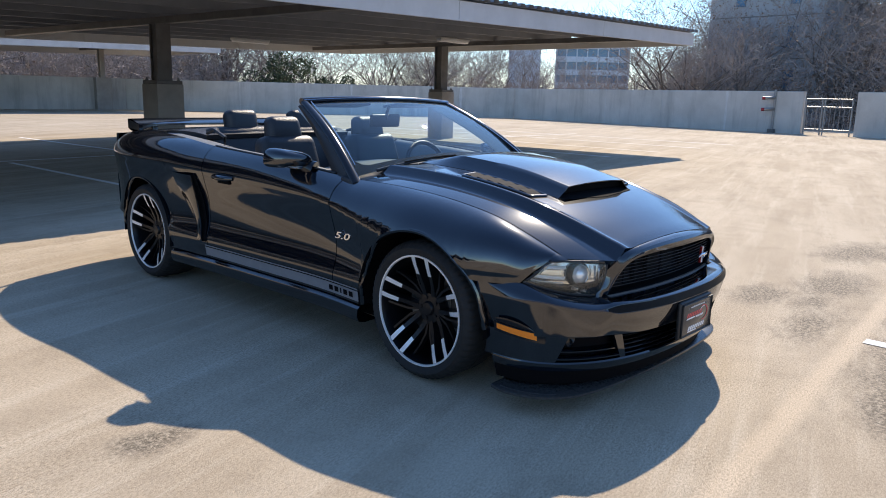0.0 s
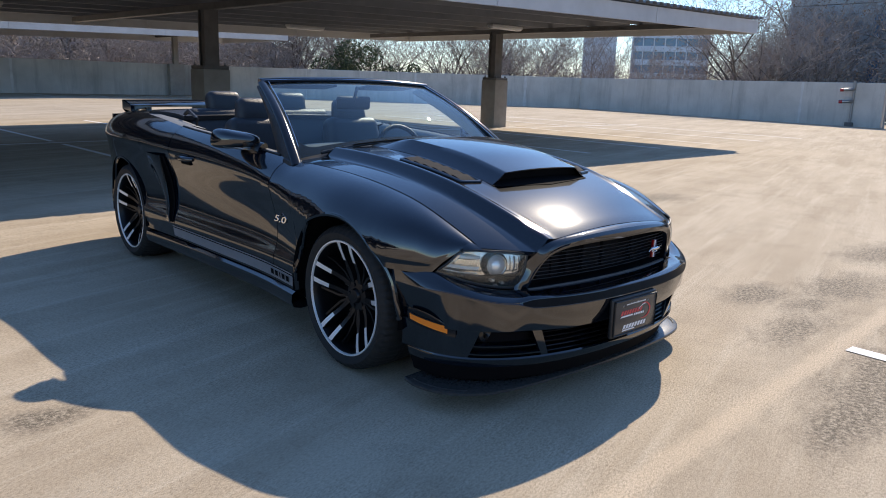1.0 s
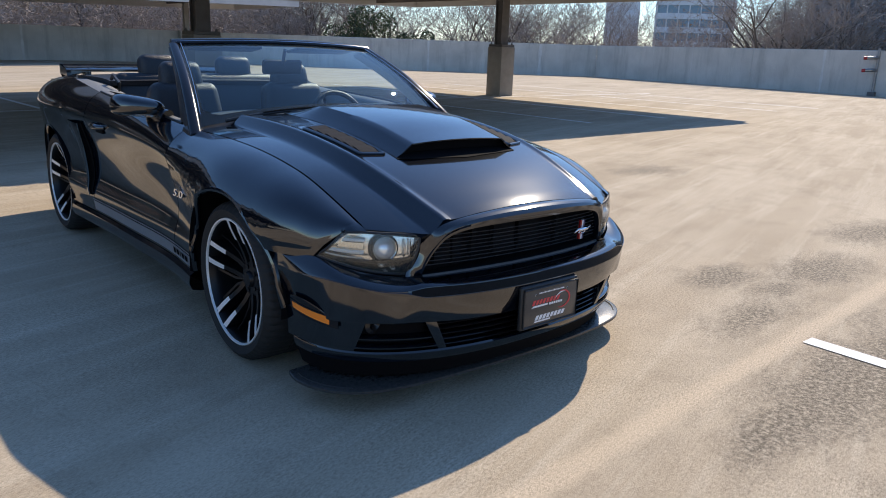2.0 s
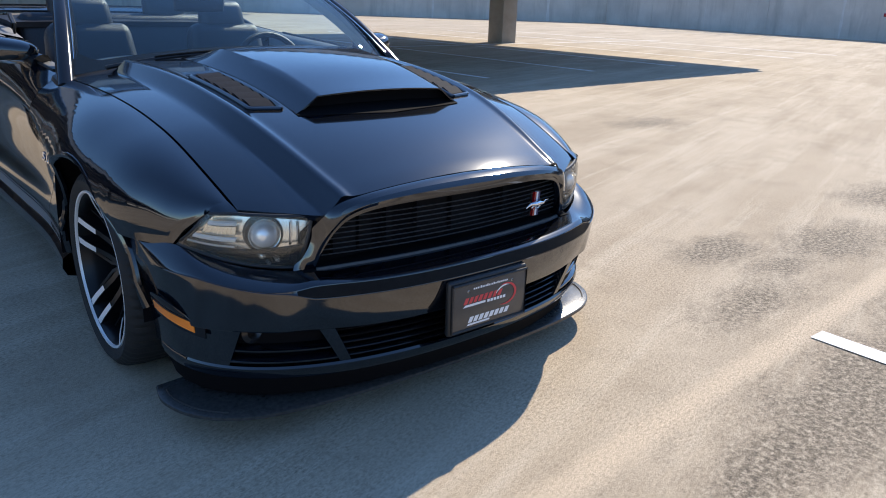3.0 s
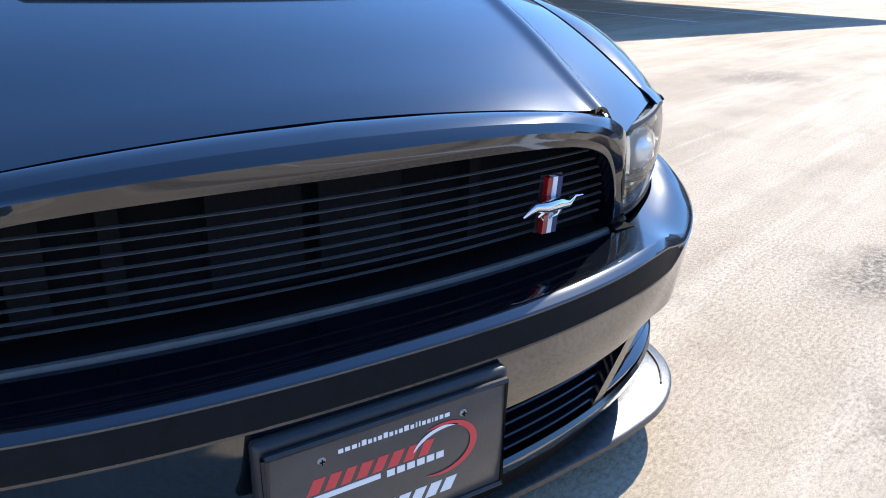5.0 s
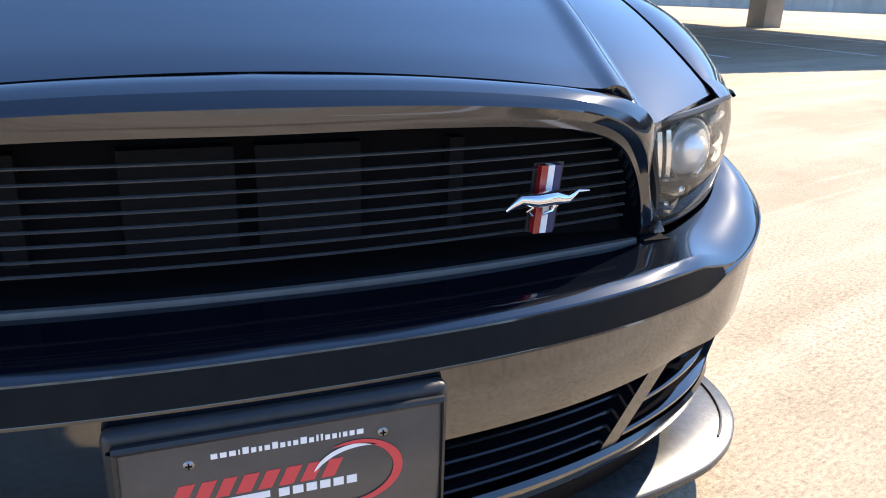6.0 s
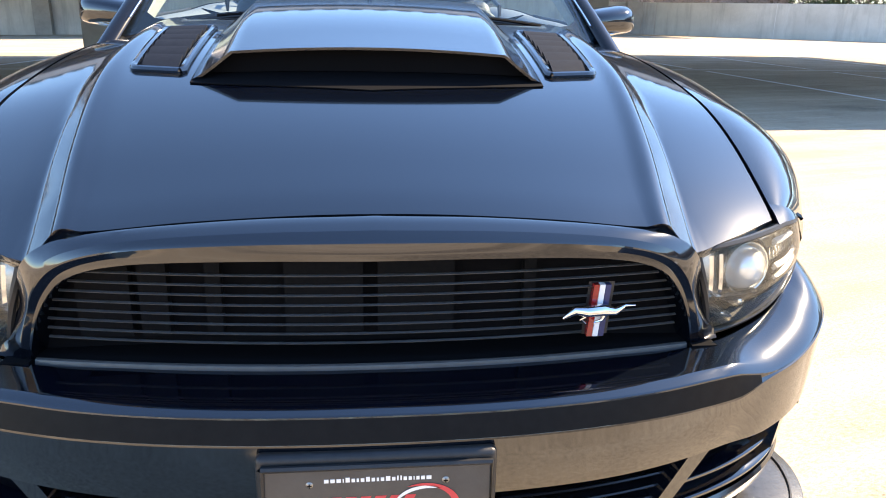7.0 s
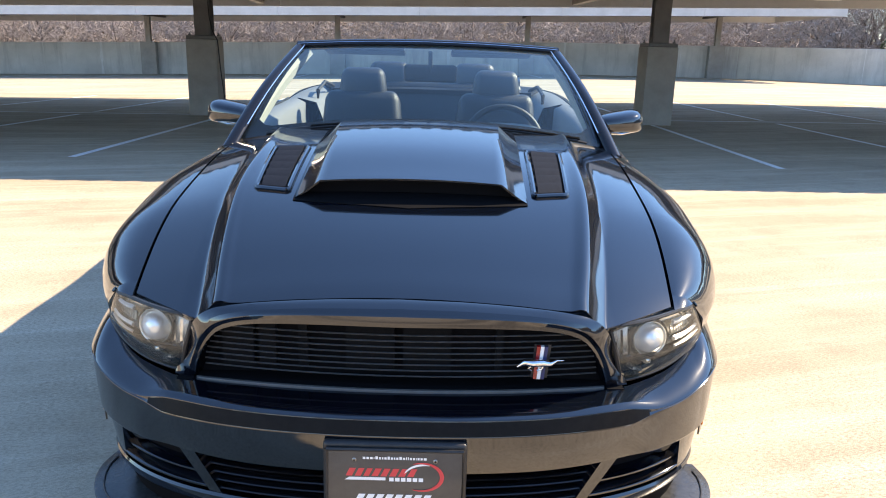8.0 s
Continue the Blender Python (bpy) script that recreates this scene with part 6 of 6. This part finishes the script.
# ---- trees, brush and buildings beyond the parapets ----
def branch_tree(seed, height, spread, levels=5, multi=1, lean=0.15, twig=0.012):
    """A bare tree: tapered limbs that fork into fine twigs. Returns two meshes, wood and twigs."""
    rnd = random.Random(seed)
    wood, fine = Sink(), Sink()

    def grow(p, d, length, r, level):
        segs = 4 if level < 3 else 3
        pts, rad = [p], [r]
        q = p.copy()
        dd = d.copy()
        for k in range(segs):
            dd = (dd + Vector((rnd.uniform(-1, 1), rnd.uniform(-1, 1), rnd.uniform(-0.5, 0.9))) * (0.16 + 0.05 * level)).normalized()
            q = q + dd * (length / segs)
            pts.append(q.copy())
            rad.append(max(r * (1 - 0.55 * (k + 1) / segs), twig * 0.6))
        (wood if level < 3 else fine).tube(pts, rad, 6 if level < 2 else (4 if level < 3 else 3), False)
        if level >= levels:
            return
        n = rnd.choice((3, 4)) if level else rnd.choice((4, 5, 6))
        for k in range(n):
            t = rnd.uniform(0.35, 1.0)
            i = min(int(t * segs), segs - 1)
            b = pts[i].lerp(pts[i + 1], t * segs - i)
            a = rnd.uniform(0, 2 * math.pi)
            side = Vector((math.cos(a), math.sin(a), rnd.uniform(-0.1, 0.6))).normalized()
            nd = (dd * (1 - spread) + side * spread).normalized()
            grow(b, nd, length * rnd.uniform(0.55, 0.8), max(rad[i] * rnd.uniform(0.5, 0.7), twig * 0.7), level + 1)
    for k in range(multi):
        a = rnd.uniform(0, 2 * math.pi)
        d = Vector((math.cos(a) * lean, math.sin(a) * lean, 1)).normalized()
        grow(Vector((0.3 * math.cos(a) * (multi > 1), 0.3 * math.sin(a) * (multi > 1), -0.3)), d, height * 0.42, height * 0.018 / math.sqrt(multi), 0)
    return wood.mesh("trunk", True, 60), fine.mesh("crown", False)


def ground_z(x, y):
    """Land beyond the car park: a wooded bank behind the parapets."""
    z = -4.5
    z += 11.0 * sm(50, 84, y) * sm(52, 36, x)
    z += 3.0 * sm(52, 75, y) * sm(10, 60, x) * sm(140, 90, x)
    z += 15.0 * sm(40, 76, x) * sm(36, 22, y) * sm(-120, -60, y) * sm(170, 110, x)
    z += 5.0 * sm(-44, -62, y) * sm(-140, -100, y)
    return z


xs = np.concatenate([[-1500, -600, -250], np.linspace(-140, 140, 57), [250, 600, 1500]])
ys = np.concatenate([[-1500, -600, -250], np.linspace(-140, 140, 57), [250, 600, 1500]])
g = Sink()
g.grid([[(x, y, ground_z(x, y)) for y in ys] for x in xs])
thing("ground", "brown leaf-strewn bank around the car park", "ground", kind="structure", data=g.mesh("ground"), material=SOIL)


def plant(kinds, spots, label, group):
    made = {}
    for k, (x, y, s, a) in enumerate(spots):
        key = k % len(kinds)
        at = pose(x, y, ground_z(x, y), 0, 0, a)
        if key not in made:
            w, f = kinds[key]
            ob = thing("bare_tree", label, "tree", group, at=at)
            ob.scale = (s, s, s)
            part("trunk", w, BARK, ob)
            part("crown", f, TWIG, ob)
            made[key] = ob
        else:
            c = copy_thing(made[key], at)
            c.scale = (s, s, s)


rnd = random.Random(5)
tall = [branch_tree(11, 11, 0.55), branch_tree(12, 10, 0.6), branch_tree(15, 12, 0.5)]
bush = [branch_tree(21, 7, 0.42, 4, 5, 0.55), branch_tree(22, 6.5, 0.45, 4, 6, 0.6)]
spots = []
for x in np.arange(-58, 34, 5.2):
    spots.append((x + rnd.uniform(-1.5, 1.5), 54 + rnd.uniform(-2, 3), rnd.uniform(0.75, 1.0), rnd.uniform(0, 360)))
for x in np.arange(-60, 44, 5.6):
    spots.append((x + rnd.uniform(-2, 2), 61 + rnd.uniform(-3, 4), rnd.uniform(1.0, 1.35), rnd.uniform(0, 360)))
for k in range(9):
    spots.append((43 + rnd.uniform(-1, 4), 16 + 3.4 * k + rnd.uniform(-1, 1), rnd.uniform(0.8, 1.05), rnd.uniform(0, 360)))
for k in range(38):
    spots.append((rnd.uniform(45, 66), rnd.uniform(-16, 27), rnd.uniform(0.9, 1.35), rnd.uniform(0, 360)))
spots.append((42.3, 19.1, 1.25, 40))
for k in range(14):
    spots.append((30 + 1.6 * k + rnd.uniform(-1, 1), 58 - 1.4 * k + rnd.uniform(-2, 2), rnd.uniform(1.1, 1.45), rnd.uniform(0, 360)))
for k in range(18):                                        # woods on the far side, seen in reflections
    spots.append((-58 + 5.3 * k + rnd.uniform(-1.5, 1.5), -50 + rnd.uniform(-6, 1), rnd.uniform(0.8, 1.1), rnd.uniform(0, 360)))
plant(tall, spots, "bare winter tree with grey-brown branches", "bare trees")
spots = []
for x in np.arange(-56, 40, 4.4):
    spots.append((x + rnd.uniform(-1.5, 1.5), 50.5 + rnd.uniform(-1, 2), rnd.uniform(0.7, 1.05), rnd.uniform(0, 360)))
for k in range(10):
    q = k / 9
    spots.append((lerp(25, 44, q) + rnd.uniform(0, 3), lerp(50, 30, q) + rnd.uniform(0, 3), rnd.uniform(0.8, 1.1), rnd.uniform(0, 360)))
for k in range(8):
    spots.append((40 + rnd.uniform(-1, 4), 4 + 3.2 * k, rnd.uniform(0.8, 1.15), rnd.uniform(0, 360)))
plant(bush, spots, "bare many-stemmed winter shrub", "bare shrubs")


def brush(name, count, box, height, label, material, size=(0.5, 1.6), width=0.02, seed=3, up=0.9):
    """Uncountable thin twigs or leaves over a stretch of ground."""
    rs = np.random.RandomState(seed)
    x, y = rs.uniform(box[0], box[1], count), rs.uniform(box[2], box[3], count)
    z = np.array([ground_z(a, b) for a, b in zip(x, y)]) + height(rs, count)
    p = np.stack([x, y, z], 1)
    d = rs.normal(size=(count, 3)) * (1, 1, up)
    d /= np.linalg.norm(d, axis=1, keepdims=True)
    e = np.cross(d, rs.normal(size=(count, 3)))
    e /= np.linalg.norm(e, axis=1, keepdims=True) + 1e-9
    ln = rs.uniform(*size, (count, 1))
    w = width * rs.uniform(0.6, 1.5, (count, 1))
    v = np.stack([p - e * w, p + e * w, p + d * ln + e * w * 0.3, p + d * ln - e * w * 0.3], 1).reshape(-1, 3)
    me = bpy.data.meshes.new(name)
    me.from_pydata(v.tolist(), [], [(4 * k, 4 * k + 1, 4 * k + 2, 4 * k + 3) for k in range(count)])
    return thing(name, label, "brush", kind="stuff", data=me, material=material)


BEHIND = (-64, 40, 50, 74)
BANK = (41, 76, -26, 27)
brush("brush", 220000, BEHIND, lambda r, n: r.uniform(0, 12.0, n) * r.uniform(0.3, 1, n), "dense bare brown brush behind the parapet", TWIG, (0.3, 1.1), 0.016)
brush("brush", 230000, BANK, lambda r, n: r.uniform(0, 12, n) * r.uniform(0.2, 1, n), "dense bare brown brush on the bank", TWIG, (0.2, 0.8), 0.015, 4)
brush("brush", 130000, (38, 66, 18, 60), lambda r, n: r.uniform(0, 8.0, n) * r.uniform(0.3, 1, n), "bare brown brush beyond the corner of the deck", TWIG, (0.25, 0.9), 0.014, 8)
brush("brush", 60000, (-64, 40, -66, -45), lambda r, n: np.abs(r.normal(size=n)) * 4.4, "dense bare brown brush beyond the far parapet", TWIG, (0.5, 1.9), 0.03, 9)
brush("dry_leaves", 100000, BANK, lambda r, n: r.uniform(0, 12, n) * r.uniform(0.3, 1, n), "dry brown leaves on the bank's trees", DRYLEAF, (0.07, 0.15), 0.05, 6)
brush("dry_leaves", 36000, BEHIND, lambda r, n: r.uniform(0, 8.5, n) * r.uniform(0.2, 1, n), "dry brown leaves behind the parapet", DRYLEAF, (0.08, 0.16), 0.06, 7)


def evergreen(x, y, h, w, seed):
    rs = np.random.RandomState(seed)
    base = ground_z(x, y)
    ob = thing("evergreen_tree", "dark green broadleaf evergreen tree", "tree", "evergreens", at=pose(x, y, base))
    s = Sink()
    s.tube([(0, 0, -0.3), (0.1, 0, h * 0.4), (0.2, 0.1, h * 0.8)], [0.2, 0.14, 0.05], 7)
    part("trunk", s.mesh("trunk"), BARK, ob)
    lumps = [(rs.normal() * w * 0.33, rs.normal() * w * 0.33, h * rs.uniform(0.3, 0.92), rs.uniform(0.5, 1.1)) for _ in range(26)]
    vs, fs = [], []
    for cx, cy, cz, r in lumps:
        for _ in range(420):
            d = rs.normal(size=3)
            d /= np.linalg.norm(d)
            p = np.array((cx, cy, cz)) + d * r * rs.uniform(0.55, 1.0) ** 0.5
            a, b = rs.normal(size=3), rs.normal(size=3)
            a /= np.linalg.norm(a)
            b = np.cross(a, b)
            b /= np.linalg.norm(b)
            i = len(vs)
            l_, w_ = 0.10, 0.045
            vs += [p - a * l_, p + b * w_, p + a * l_, p - b * w_]
            fs.append((i, i + 1, i + 2, i + 3))
    part("crown", mesh("crown", vs, fs, False), EVERGREEN, ob)


evergreen(30.5, 46.5, 9.0, 3.6, 1)
evergreen(33.5, 44.5, 7.4, 2.6, 2)


def office(name, x, y, turn, w, d, floors, fh, base, label, glass, wall, bays):
    """A far office block with glazing bands set back between the floors."""
    ob = thing(name, label, "building", at=pose(x, y, base, 0, 0, turn))
    s = Sink()
    s.box((0, 0, floors * fh / 2), (w - 0.8, d - 0.8, floors * fh))
    part("core", s.mesh("core", False), glass, ob, "blue glazing bands")
    for k in range(floors + 1):
        s = Sink()
        s.box((0, 0, k * fh), (w, d, fh * 0.42))
        part("spandrel", s.mesh("spandrel", False), wall, ob)
    for k in range(bays + 1):
        for sy in (-1, 1):
            s = Sink()
            s.box((-w / 2 + w * k / bays, sy * (d / 2 - 0.15), floors * fh / 2), (0.35, 0.4, floors * fh))
            part("mullion", s.mesh("mullion", False), wall, ob)
            s = Sink()
            s.box((sy * (w / 2 - 0.15), -d / 2 + d * k / bays, floors * fh / 2), (0.4, 0.35, floors * fh))
            part("mullion", s.mesh("mullion", False), wall, ob)


office("office_block", 208, 131, 32, 22, 22, 7, 3.9, -10, "pale office block with blue glazing bands", BLUEGLASS, FACADE, 7)
office("office_block", 200, 152, 35, 6, 10, 7, 4.0, -10, "narrow white block beside the office", FACADE, WHITEPAINT, 2)


def stair_tower(x0, x1, y0, y1, base, top):
    """A plain concrete tower of cast lifts with narrow windows, half hidden by the woods."""
    ob = thing("stair_tower", "plain pale grey concrete stair tower behind bare trees", "tower", at=pose((x0 + x1) / 2, (y0 + y1) / 2, base))
    w, d, h = x1 - x0, y1 - y0, top - base
    s = Sink()
    s.box((0, 0, h / 2), (w - 0.2, d - 0.2, h))
    part("core", s.mesh("core", False), STEEL, ob, "dark recessed joints")
    n = 6
    for k in range(n):
        lift = rounded_box((w, d, h / n - 0.05), 0.03, 1)
        wall = part("lift", moved(lift, pose(0, 0, h * (k + 0.5) / n)), TOWER, ob)
        for q in (-0.25, 0.22):
            part("window", moved(rounded_box((0.10, 0.7, 1.5), 0.02, 1), pose(-w / 2 - 0.02, q * d, h * (k + 0.5) / n)), BLUEGLASS, wall, "narrow dark window")
    part("coping", moved(rounded_box((w + 0.3, d + 0.3, 0.35), 0.04, 1), pose(0, 0, h + 0.17)), FACADE, ob)


stair_tower(53.2, 61.5, 15.0, 23.2, -4.5, 13.5)
